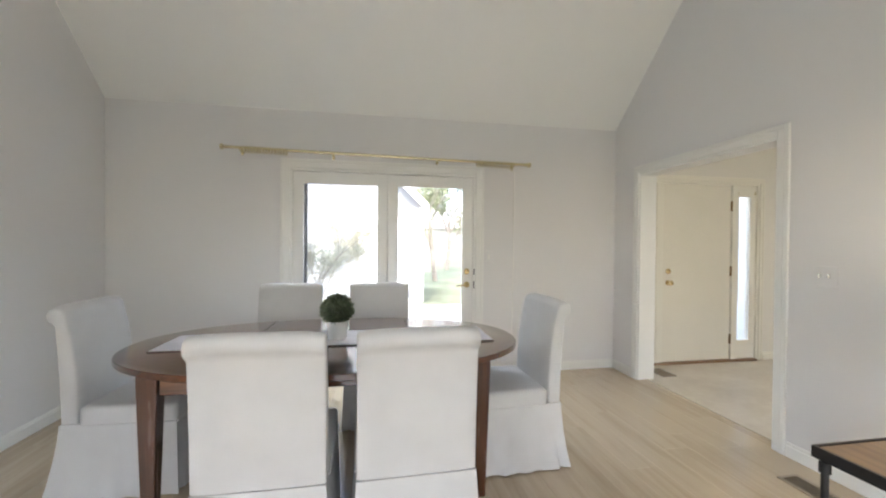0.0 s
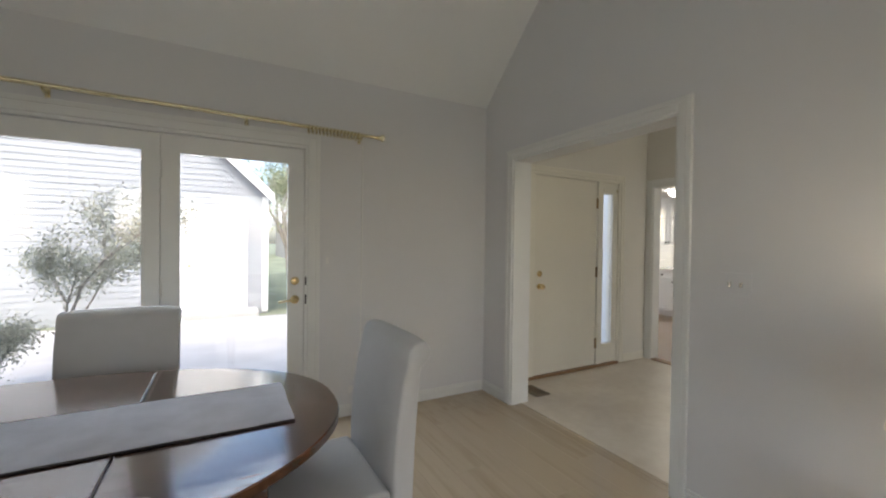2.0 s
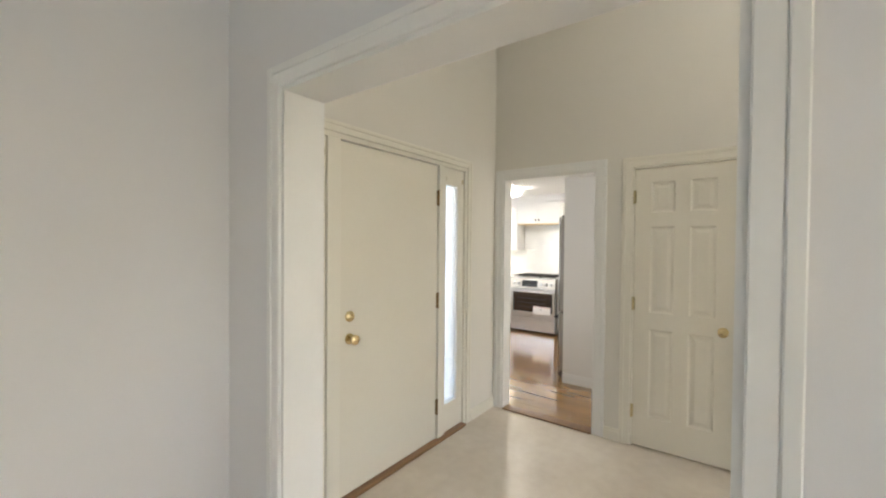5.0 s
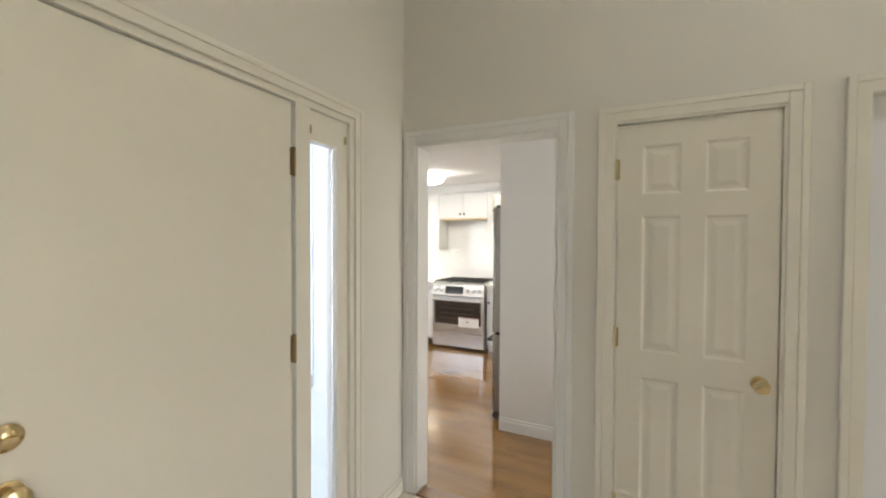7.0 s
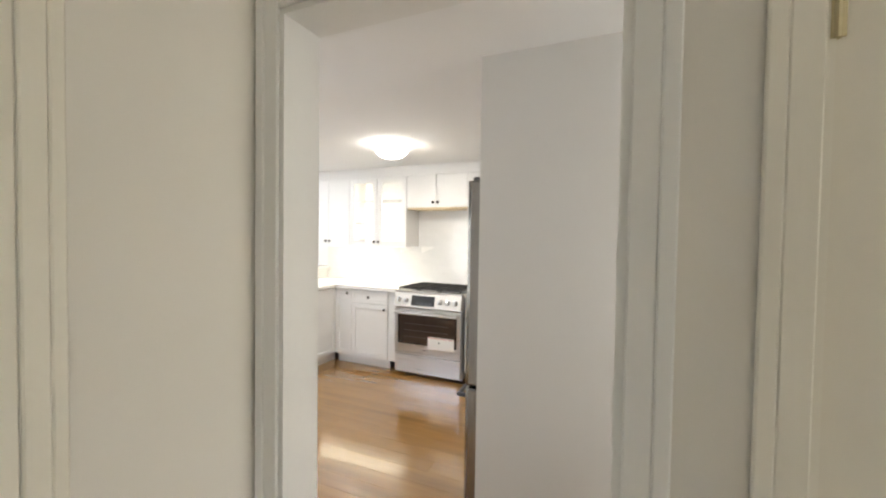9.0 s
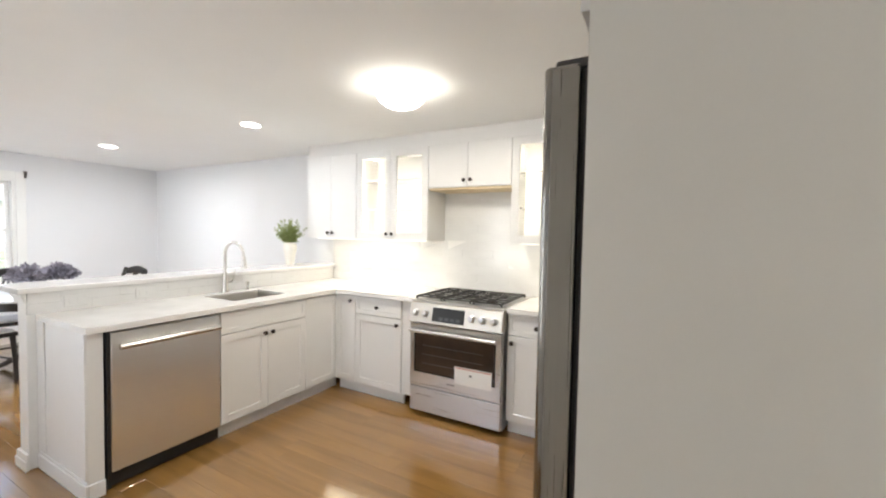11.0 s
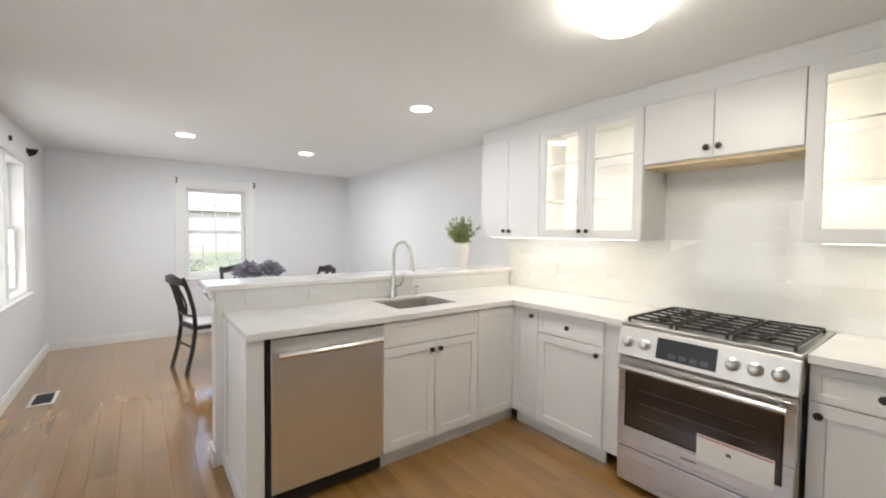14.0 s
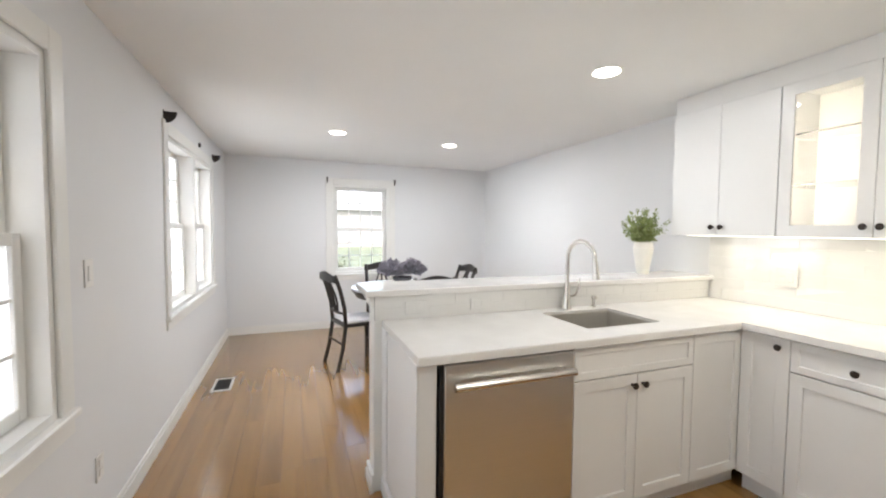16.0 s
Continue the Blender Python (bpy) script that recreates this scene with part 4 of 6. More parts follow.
# ---- foliage ----
def leaf_cloud(name, mat, parent, spots, size, rng, droop=0.0, pointed=True):
    """Many small bent leaves at given spots (place, outward way)."""
    bm = bmesh.new()
    for p, d in spots:
        d = (Vector(d) + Vector((rng.uniform(-.6, .6), rng.uniform(-.6, .6), rng.uniform(-.6, .6)))).normalized()
        s = d.orthogonal().normalized()
        s.rotate(Matrix.Rotation(rng.uniform(0, 6.28), 3, d))
        u = d.cross(s)
        L = size * rng.uniform(0.6, 1.25)
        w = L * rng.uniform(0.28, 0.42)
        a = Vector(p)
        mid = a + d * (L * 0.5)
        tip = a + d * L + u * (L * 0.2) - Vector((0, 0, droop * L))
        v = [bm.verts.new(q) for q in (a, mid + s * w, tip, mid - s * w)]
        bm.faces.new((v[0], v[1], v[2]))
        bm.faces.new((v[0], v[2], v[3]))
    me = bpy.data.meshes.new(name)
    bm.to_mesh(me)
    bm.free()
    me.materials.append(mat)
    ob = new(name, me)
    if parent:
        ob.parent = parent
    return ob


rng = random.Random(7)
pot = thing("potted_plant", pose(0.435, 2.345, 0.7685), "small clipped boxwood ball in a white ceramic pot", "plant")
lathe("pot", M_POT, pot, [(0.050, 0), (0.054, 0.004), (0.068, 0.102), (0.070, 0.108), (0.064, 0.108), (0.060, 0.094)])
lathe("soil", M_BARK, pot, [(0.058, 0.090), (0.060, 0.098)])
spots = []
for i in range(3200):
    z = rng.uniform(-0.85, 1)
    a = rng.uniform(0, 6.283)
    r = math.sqrt(max(0, 1 - z * z))
    d = Vector((r * math.cos(a), r * math.sin(a), z))
    k = 0.084 * rng.uniform(0.55, 1.0) * (1 + 0.08 * noise.noise(d * 4))
    spots.append((Vector((0, 0, 0.172)) + d * k * Vector((1, 1, 0.9)).length / 1.68, d))
leaf_cloud("foliage", M_LEAF, pot, spots, 0.023, rng)

# ---- side table and lamp in the living end ----
side = thing("side_table", pose(2.74, 0.82, 0), "low table with an oak top on a black pipe frame", "table")
block("tabletop", M_WOOD_TOP, side, -0.255, -0.43, 0.465, 0.255, 0.43, 0.50, 0.004)
blocks("rim", M_BLACK, side, [(-0.268, -0.443, 0.455, -0.256, 0.443, 0.503), (0.256, -0.443, 0.455, 0.268, 0.443, 0.503), (-0.256, 0.431, 0.455, 0.256, 0.443, 0.503), (-0.256, -0.443, 0.455, 0.256, -0.431, 0.503)])
for sx in (-1, 1):
    for sy in (-1, 1):
        bm = bmesh.new()
        tube_into(bm, [(sx * 0.24, sy * 0.41, 0), (sx * 0.24, sy * 0.41, 0.46)], 0.014, 10)
        tube_into(bm, [(sx * 0.24, sy * 0.41, 0.40), (sx * 0.24, sy * 0.41, 0.44)], 0.021, 10)
        tube_into(bm, [(sx * 0.24, sy * 0.41, 0.0), (sx * 0.24, sy * 0.41, 0.02)], 0.022, 10)
        link("leg", bm, M_BLACK, side, smooth=True)
    tube("stretcher", M_BLACK, side, [(sx * 0.24, -0.40, 0.12), (sx * 0.24, 0.40, 0.12)], 0.010, 8)
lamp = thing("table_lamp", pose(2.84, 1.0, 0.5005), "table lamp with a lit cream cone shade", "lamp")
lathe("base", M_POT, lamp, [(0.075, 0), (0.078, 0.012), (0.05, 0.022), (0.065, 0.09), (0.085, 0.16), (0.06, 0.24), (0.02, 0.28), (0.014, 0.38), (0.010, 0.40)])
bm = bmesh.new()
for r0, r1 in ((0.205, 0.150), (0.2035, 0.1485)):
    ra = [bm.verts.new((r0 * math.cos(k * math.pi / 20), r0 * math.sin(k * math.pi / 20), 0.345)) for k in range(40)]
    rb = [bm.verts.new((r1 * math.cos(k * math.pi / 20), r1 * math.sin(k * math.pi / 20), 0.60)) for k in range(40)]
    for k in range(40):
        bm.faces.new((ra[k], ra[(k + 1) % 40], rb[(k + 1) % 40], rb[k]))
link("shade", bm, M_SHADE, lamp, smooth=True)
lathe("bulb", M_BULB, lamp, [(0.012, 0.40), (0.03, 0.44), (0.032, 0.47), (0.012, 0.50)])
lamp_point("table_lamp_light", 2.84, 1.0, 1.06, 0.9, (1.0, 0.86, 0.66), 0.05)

# ---- side room wall light, glimpsed past the closet ----
sconce = thing("wall_light", pose(7.0, 1.2, 1.8, 0, 0, -90), "warm lit wall light in the side room", "wall light")
block("backplate", M_BRASS, sconce, -0.2, -0.03, -0.03, 0.2, 0, 0.03, 0.004)
for x in (-0.13, 0.13):
    lathe("globe", M_BULB, sconce, [(0.012, -0.05), (0.035, -0.03), (0.045, 0), (0.035, 0.03), (0.012, 0.05)], pose(x, -0.075, 0))
lamp_point("side_room_light", 6.4, 1.2, 2.1, 2.5, WARM, 0.06)

# unseen fixture, added to carry the warm foyer fill
foyer_fill_fixture = thing("ceiling_light", pose(4.5, 1.9, 3.8), "added round opal ceiling light, unseen above the entrance hall", "ceiling light")
lathe("pan", M_TRIM, foyer_fill_fixture, [(0.17, -0.02), (0.2, -0.018), (0.2, -0.001)], steps=32)
lathe("bowl", M_DOME, foyer_fill_fixture, [(0.02, -0.095), (0.10, -0.08), (0.165, -0.045), (0.175, -0.021)], steps=32)


# ---- kitchen cabinets ----
def cab_knob(parent, x, y, z):
    m = turned(pose(x, y, z))
    return lathe("knob", M_BRONZE, parent, [(0.008, 0), (0.007, 0.012), (0.014, 0.017), (0.0165, 0.023), (0.013, 0.029), (0.004, 0.031)], m, 16, "dark bronze knob")


def shaker(name, parent, x0, z0, x1, z1, y=0.0, rail=0.055, glass=False, flat=False):
    """A framed door or drawer front, 20 mm thick, its face at -y."""
    g = 0.0015
    x0, x1, z0, z1 = x0 + g, x1 - g, z0 + g, z1 - g
    r = min(rail, (z1 - z0) * 0.3, (x1 - x0) * 0.3)
    bm = bmesh.new()
    if flat:
        cuboid(bm, x0, y - 0.02, z0, x1, y, z1)
    else:
        def ring(inset, yy):
            return [bm.verts.new(q) for q in ((x0 + inset, yy, z0 + inset), (x1 - inset, yy, z0 + inset), (x1 - inset, yy, z1 - inset), (x0 + inset, yy, z1 - inset))]
        # closed loops from the outer back edge over the face to the inner edge
        loops = [ring(0, y), ring(0, y - 0.0185), ring(0.0015, y - 0.02), ring(r - 0.0015, y - 0.02)]
        loops += [ring(r, y - 0.0185), ring(r, y)] if glass else [ring(r, y - 0.0185), ring(r, y - 0.012)]
        for a, b in zip(loops, loops[1:]):
            for k in range(4):
                bm.faces.new((a[k], a[(k + 1) % 4], b[(k + 1) % 4], b[k]))
        if glass:
            a, b = loops[-1], loops[0]
            for k in range(4):
                bm.faces.new((a[k], a[(k + 1) % 4], b[(k + 1) % 4], b[k]))
        else:
            bm.faces.new(loops[-1])
            bm.faces.new(loops[0][::-1])
    d = link(name, bm, M_CAB, parent, bevel=0.0015 if flat else 0.0)
    if glass:
        pn = block("pane", M_GLASS_CAB, d, x0 + r - 0.004, y - 0.011, z0 + r - 0.004, x1 - r + 0.004, y - 0.007, z1 - r + 0.004)
        pn.visible_shadow = False
    return d


def base_cabinet(m, w, layout, label, depth=0.56, filler=0.0, sides=(True, True)):
    """Local x along the front, front at y=0, back at depth. layout: 'dd' two doors under a false drawer, 'd' a drawer over a door, 'o' one tall door, 'p' plain."""
    c = thing("base_cabinet", m, label, "kitchen cabinet", "kitchen base cabinets")
    blocks("body", M_CAB, c, [(0, 0.001, 0.10, 0.018, depth, 0.882), (w - 0.018, 0.001, 0.10, w, depth, 0.882), (0.018, depth - 0.012, 0.10, w - 0.018, depth, 0.882), (0.018, 0.001, 0.10, w - 0.018, depth - 0.012, 0.118), (0.018, 0.001, 0.85, w - 0.018, 0.08, 0.882)])
    block("toe_kick", M_CAB, c, 0, 0.041, 0.0, w, 0.056, 0.099)
    zt = 0.876
    if layout == "dd":
        shaker("false_drawer", c, 0, 0.725, w, zt, rail=0.035)
        for i, kx in ((0, w / 2 - 0.032), (1, w / 2 + 0.032)):
            d = shaker("door", c, i * w / 2, 0.105, (i + 1) * w / 2, 0.722)
            cab_knob(d, kx, -0.02, 0.672)
    elif layout in ("d", "dl", "dr"):
        d = shaker("drawer", c, 0, 0.725, w, zt, rail=0.035)
        cab_knob(d, w / 2, -0.02, 0.797)
        d = shaker("door", c, 0, 0.105, w, 0.722)
        cab_knob(d, 0.035 if layout == "dl" else w - 0.035, -0.02, 0.672)
    elif layout in ("ol", "or", "o"):
        d = shaker("door", c, 0, 0.105, w, zt)
        if layout != "o":
            cab_knob(d, 0.045 if layout == "ol" else w - 0.045, -0.02, 0.83)
    elif layout == "stack":
        for z0, z1 in ((0.105, 0.36), (0.363, 0.615), (0.618, zt)):
            d = shaker("drawer", c, 0, z0, w, z1, rail=0.04)
            cab_knob(d, w / 2, -0.02, (z0 + z1) / 2)
    return c


PF = 6.090   # front of the peninsula cabinets
EF = 8.667   # front of the cabinets along the east wall
SF = 3.69    # front of the cabinets along the south wall
base_cabinet(pose(7.566, PF, 0), 0.735, "dd", "white shaker sink cabinet with two doors and dark knobs")
base_cabinet(pose(8.302, PF, 0), 0.363, "o", "white shaker corner cabinet with a plain door")
tagged(block("toe_kick_corner", M_CAB, None, 8.60, PF + 0.0415, 0.0, EF + 0.055, PF + 0.0555, 0.099), "white toe board in the cabinet corner", "toe board")
base_cabinet(pose(EF, 6.066, 0, 0, 0, -90), 0.226, "or", "narrow white shaker corner cabinet with a dark knob", depth=0.585)
base_cabinet(pose(EF, 5.839, 0, 0, 0, -90), 0.489, "dr", "white shaker cabinet with a drawer over a door", depth=0.585)
tagged(block("filler_panel", M_CAB, None, EF + 0.001, 5.222, 0.10, EF + 0.02, 5.349, 0.882, 0.001), "plain white filler strip beside the range", "panel")
base_cabinet(pose(EF, 4.432, 0, 0, 0, -90), 0.424, "dl", "white shaker cabinet with a drawer over a door beside the range", depth=0.585)
base_cabinet(pose(EF, 4.006, 0, 0, 0, -90), 0.30, "ol", "white shaker cabinet with one tall door", depth=0.585)
base_cabinet(pose(8.645, SF, 0, 0, 0, 180), 0.42, "stack", "white shaker drawer cabinet with dark knobs")
base_cabinet(pose(8.222, SF, 0, 0, 0, 180), 0.58, "dr", "white shaker cabinet beside the refrigerator")

# peninsula: end panel, knee wall, bar ledge
end = thing("peninsula_end", pose(0, 0, 0), "white panelled end of the kitchen peninsula with a moulded base", "panel")
block("panel", M_CAB, end, 6.850, PF - 0.012, 0.0, 6.925, 6.70, 0.882, 0.002)
block("stile", M_CAB, end, 6.842, PF - 0.012, 0.105, 6.8495, PF + 0.10, 0.882, 0.002)
block("stile", M_CAB, end, 6.842, 6.60, 0.105, 6.8495, 6.70, 0.882, 0.002)
blocks("base_moulding", M_CAB, end, [(6.836, PF - 0.026, 0, 6.8495, 6.695, 0.085), (6.8495, PF - 0.026, 0, 6.925, PF - 0.0125, 0.085), (6.842, PF - 0.020, 0.085, 6.8495, 6.695, 0.10)], bevel=0.003)
knee = thing("knee_wall", pose(0, 0, 0), "white half-height wall carrying the breakfast bar", "half wall")
block("core", M_TRIM, knee, 6.80, 6.702, 0.0, 9.27, 6.83, 1.045, 0.002)
blocks("base_moulding", M_TRIM, knee, [(6.786, 6.690, 0, 6.7995, 6.845, 0.10), (6.7995, 6.8305, 0, 9.258, 6.845, 0.10), (6.780, 6.684, 0, 6.786, 6.851, 0.06)], bevel=0.003)
blocks("cap_moulding", M_TRIM, knee, [(6.785, 6.686, 0.99, 6.7995, 6.845, 1.044), (6.775, 6.680, 1.02, 6.785, 6.855, 1.044), (6.7995, 6.8305, 0.99, 9.268, 6.845, 1.044)], bevel=0.003)
ledge = tagged(block("bar_ledge", M_QUARTZ, None, 6.755, 6.665, 1.0455, 9.2735, 7.03, 1.078, 0.006, segments=2), "white quartz breakfast bar ledge on the half wall", "bar counter")

# worktops, with a real cut-out for the sink
SX0, SX1, SY0, SY1 = 7.75, 8.23, 6.205, 6.59
top = thing("worktop", pose(0, 0, 0), "white quartz kitchen worktop with an undermounted sink opening", "worktop")
Z0, Z1 = 0.884, 0.918
for q in ([(6.842, PF - 0.040, Z0, SX0, 6.700, Z1), (SX1, PF - 0.040, Z0, 9.272, 6.700, Z1), (SX0, PF - 0.040, Z0, SX1, SY0, Z1), (SX0, SY1, Z0, SX1, 6.700, Z1), (EF - 0.045, 5.222, Z0, 9.272, PF - 0.040, Z1)]):
    block("slab", M_QUARTZ, top, *q)
blocks("front_edge", M_QUARTZ, top, [(6.840, PF - 0.044, Z0 - 0.001, EF - 0.049, PF - 0.0402, Z1 - 0.003)], bevel=0.0015)
for q in ((EF - 0.045, SF + 0.045, Z0, 9.272, 4.435, Z1), (7.64, 3.083, Z0, 9.272, SF + 0.045, Z1)):
    block("slab", M_QUARTZ, top, *q)
# tiled face between worktop and ledge has flat stone panels
splash = thing("bar_backsplash", pose(0, 0, 0), "white glazed tile strip under the bar ledge", "backsplash")
for row in range(2):
    x = 6.802 - 0.15 * row
    while x < 9.255:
        block("tile", M_TILE, splash, max(x, 6.802), 6.688, 0.9187 + 0.0632 * row, min(x + 0.2995, 9.255), 6.7015, 0.9814 + 0.0632 * row, 0.0004)
        x += 0.30
for x in (7.02, 7.40):
    wall_plate("power_outlet", pose(x, 6.687, 0.978), "white horizontal outlet plate on the bar backsplash", "outlet", 0.116, 0.07, [("socket", -0.022, 0, 0.030, 0.034, 0.002), ("socket", 0.022, 0, 0.030, 0.034, 0.002)], mat=M_TILE, bitmat=M_TILE, group="worktop outlets")

M_STEEL_PANEL = steel("panel_steel", (0.70, 0.665, 0.61), 0.45, "x")
M_BASIN = material("satin_steel_basin", (0.66, 0.64, 0.60), 0.33, 0.8, 0.05, 4, 60, 0.01)
sink = thing("kitchen_sink", pose(0, 0, 0), "undermounted stainless steel sink basin", "sink")
t = 0.004
BX0, BX1, BY0, BY1 = SX0 + 0.0015, SX1 - 0.0015, SY0 + 0.0015, SY1 - 0.0015
blocks("basin", M_BASIN, sink, [(BX0, BY0, 0.70, BX0 + t, BY1, Z0 + 0.020), (BX1 - t, BY0, 0.70, BX1, BY1, Z0 + 0.020), (BX0 + t, BY0, 0.70, BX1 - t, BY0 + t, Z0 + 0.020), (BX0 + t, BY1 - t, 0.70, BX1 - t, BY1, Z0 + 0.020), (BX0, BY0, 0.694, BX1, BY1, 0.6995)])
lathe("drain", M_CHROME, sink, [(0.045, 0.7005), (0.045, 0.704), (0.03, 0.705), (0.005, 0.702)], pose(7.99, 6.40, 0))

faucet = thing("kitchen_faucet", pose(7.965, 6.645, 0.9185), "brushed nickel gooseneck pull-down faucet", "faucet")
lathe("base", M_CHROME, faucet, [(0.030, 0), (0.030, 0.006), (0.024, 0.03), (0.019, 0.10), (0.016, 0.16)])
arc = [(0, 0, 0.10), (0, 0, 0.31)]
for k in range(1, 15):
    a = math.pi * k / 15
    arc.append((0.010 - 0.010 * math.cos(a), -0.105 + 0.105 * math.cos(a), 0.31 + 0.105 * math.sin(a)))
arc += [(0.020, -0.211, 0.295), (0.021, -0.214, 0.28)]
tube("spout", M_CHROME, faucet, arc, 0.013, 12)
tube("spray_head", M_CHROME, faucet, [(0.021, -0.212, 0.30), (0.021, -0.215, 0.27), (0.022, -0.221, 0.225), (0.022, -0.223, 0.205)], 0.015, 12, taper=1.35)
tube("handle", M_CHROME, faucet, [(0.014, -0.008, 0.075), (0.05, -0.02, 0.09), (0.066, -0.024, 0.13), (0.072, -0.026, 0.19)], 0.008, 8, taper=0.7)
soap = thing("soap_dispenser", pose(8.165, 6.64, 0.9185), "small brushed nickel soap dispenser by the sink", "soap dispenser")
lathe("body", M_CHROME, soap, [(0.018, 0), (0.018, 0.005), (0.011, 0.012), (0.010, 0.05), (0.015, 0.055), (0.015, 0.07), (0.005, 0.073)])
tube("nozzle", M_CHROME, soap, [(0, 0, 0.062), (-0.01, -0.035, 0.062), (-0.012, -0.042, 0.055)], 0.005, 8)

# ---- dishwasher ----
dw = thing("dishwasher", pose(6.932, PF, 0), "stainless steel dishwasher with a bar handle under the worktop", "dishwasher")
block("tub", M_BLACK, dw, 0.0, 0.005, 0.02, 0.630, 0.56, 0.880)
block("door", M_STEEL_DW, dw, 0.020, -0.030, 0.105, 0.626, 0.0045, 0.870, 0.004)
tube("handle", M_CHROME, dw, [(0.045, -0.070, 0.795), (0.60, -0.070, 0.795)], 0.0165, 12)
for x in (0.07, 0.575):
    tube("handle_post", M_CHROME, dw, [(x, -0.030, 0.795), (x, -0.070, 0.795)], 0.009, 8)
block("kick_plate", M_BLACK, dw, 0.010, 0.035, 0.0, 0.626, 0.05, 0.10)
# solid black strip paints the shaded gap beside the door
block("gap_shade_strip", M_BLACK, dw, 0.001, -0.024, 0.02, 0.0185, 0.0045, 0.878)

# ---- range ----
RY0, RY1 = 4.443, 5.213
rg = thing("gas_range", pose(8.575, RY1, 0, 0, 0, -90), "stainless steel slide-in gas range with a black oven window", "range")
RW = RY1 - RY0
block("body", M_STEEL, rg, 0.004, 0.045, 0.03, RW - 0.004, 0.69, 0.895)
block("drawer", M_STEEL_H, rg, 0.006, 0.0, 0.045, RW - 0.006, 0.0445, 0.235, 0.004)
door = block("oven_door", M_STEEL_H, rg, 0.006, -0.005, 0.245, RW - 0.006, 0.0445, 0.735, 0.004)
block("oven_window", M_OVENGLASS, door, 0.055, -0.0075, 0.365, RW - 0.055, -0.0055, 0.665, 0.001)
block("window_surround", M_GLOSSBLACK, door, 0.045, -0.0065, 0.355, RW - 0.045, -0.0052, 0.675)
# glints of the racks painted as thin grey bars on the glass
for z in (0.43, 0.50, 0.57):
    block("rack_glint", M_DARKGREY, door, 0.12, -0.0080, z, RW - 0.14, -0.0076, z + 0.004)
tube("handle", M_STEEL_H, door, [(0.03, -0.055, 0.690), (RW - 0.03, -0.055, 0.690)], 0.014, 12)
for x in (0.06, RW - 0.06):
    tube("handle_post", M_STEEL, door, [(x, -0.005, 0.690), (x, -0.055, 0.690)], 0.010, 8)
# sloped control panel
bm = bmesh.new()
v = cuboid(bm, 0.0, -0.022, 0.748, RW, 0.10, 0.897)
for q in v:
    if q.co.y < 0 and q.co.z > 0.85:
        q.co.y = 0.012
cp = link("control_panel", bm, M_STEEL_PANEL, rg, bevel=0.004)
tilt = math.degrees(math.atan2(0.034, 0.149))
pane_m = pose(0, -0.0225, 0.748, -tilt, 0, 0)
bm = bmesh.new()
cuboid(bm, 0.205, -0.002, 0.022, 0.475, 0.0, 0.128)
bmesh.ops.transform(bm, matrix=pane_m, verts=bm.verts)
link("display", bm, M_BLACK, cp, "black glass touch display")
for i in range(4):
    bm = bmesh.new()
    cuboid(bm, 0.265 + i * 0.048, -0.0026, 0.035, 0.265 + i * 0.048 + 0.034, -0.002, 0.058)
    bmesh.ops.transform(bm, matrix=pane_m, verts=bm.verts)
    link("touch_key", bm, M_DARKGREY, cp)
for x in (0.055, 0.145, 0.535, 0.620, 0.705):
    lathe("knob", M_STEEL, cp, [(0.030, 0), (0.030, 0.006), (0.023, 0.010), (0.021, 0.034), (0.016, 0.037)], pane_m @ turned(pose(x, 0, 0.075)))
block("cooktop", M_STEEL_H, rg, 0.0, 0.02, 0.8975, RW, 0.693, 0.918, 0.004)
for x, y, r in ((0.16, 0.19, 0.045), (0.16, 0.47, 0.038), (0.385, 0.33, 0.055), (0.61, 0.19, 0.050), (0.61, 0.47, 0.036)):
    b = lathe("burner", M_CHROME, rg, [(r, 0.918), (r, 0.926), (r * 0.8, 0.930)], pose(x, y, 0))
    lathe("burner_cap", M_IRON, b, [(r * 0.75, 0.9301), (r * 0.78, 0.936), (r * 0.5, 0.940)], pose(x, y, 0))
for gx in (0.025, 0.270, 0.515):
    bm = bmesh.new()
    gw = 0.230
    z = 0.934
    for x in (gx, gx + gw - 0.012):
        cuboid(bm, x, 0.045, z, x + 0.009, 0.605, z + 0.012)
    for i in range(7):
        y = 0.045 + i * 0.092
        cuboid(bm, gx + 0.012, y, z + 0.001, gx + gw - 0.012, y + 0.007, z + 0.012)
    cuboid(bm, gx + gw / 2 - 0.0035, 0.058, z + 0.002, gx + gw / 2 + 0.0035, 0.593, z + 0.013)
    for x in (gx, gx + gw - 0.012):
        for y in (0.045, 0.593):
            cuboid(bm, x, y, 0.9185, x + 0.012, y + 0.012, z)
    link("grate", bm, M_IRON, rg)
tag = block("energy_tag", M_PAPER, door, 0.405, -0.0105, 0.325, 0.700, -0.009, 0.455, 0.0, "white printed card on the oven window")
block("print_bar", M_RED, tag, 0.410, -0.0112, 0.443, 0.695, -0.0106, 0.449)
block("print_bar", M_GREYPRINT, tag, 0.525, -0.0112, 0.395, 0.545, -0.0106, 0.410)
block("nameplate", M_DARKGREY, door, 0.335, -0.0062, 0.300, 0.405, -0.0052, 0.307)

# ---- refrigerator ----
M_STEEL_HANDLE = material("graphite_metal", (0.22, 0.22, 0.225), 0.32, 0.9, 0.05, 10, 80, 0.0)
fr = thing("refrigerator", pose(7.615, 3.705, 0, 0, 0, 180), "stainless steel bottom-freezer refrigerator with a bow handle", "refrigerator")
FW = 0.865
block("body", M_DARKGREY, fr, 0.004, 0.075, 0.03, FW - 0.004, 0.60, 1.765, 0.004)


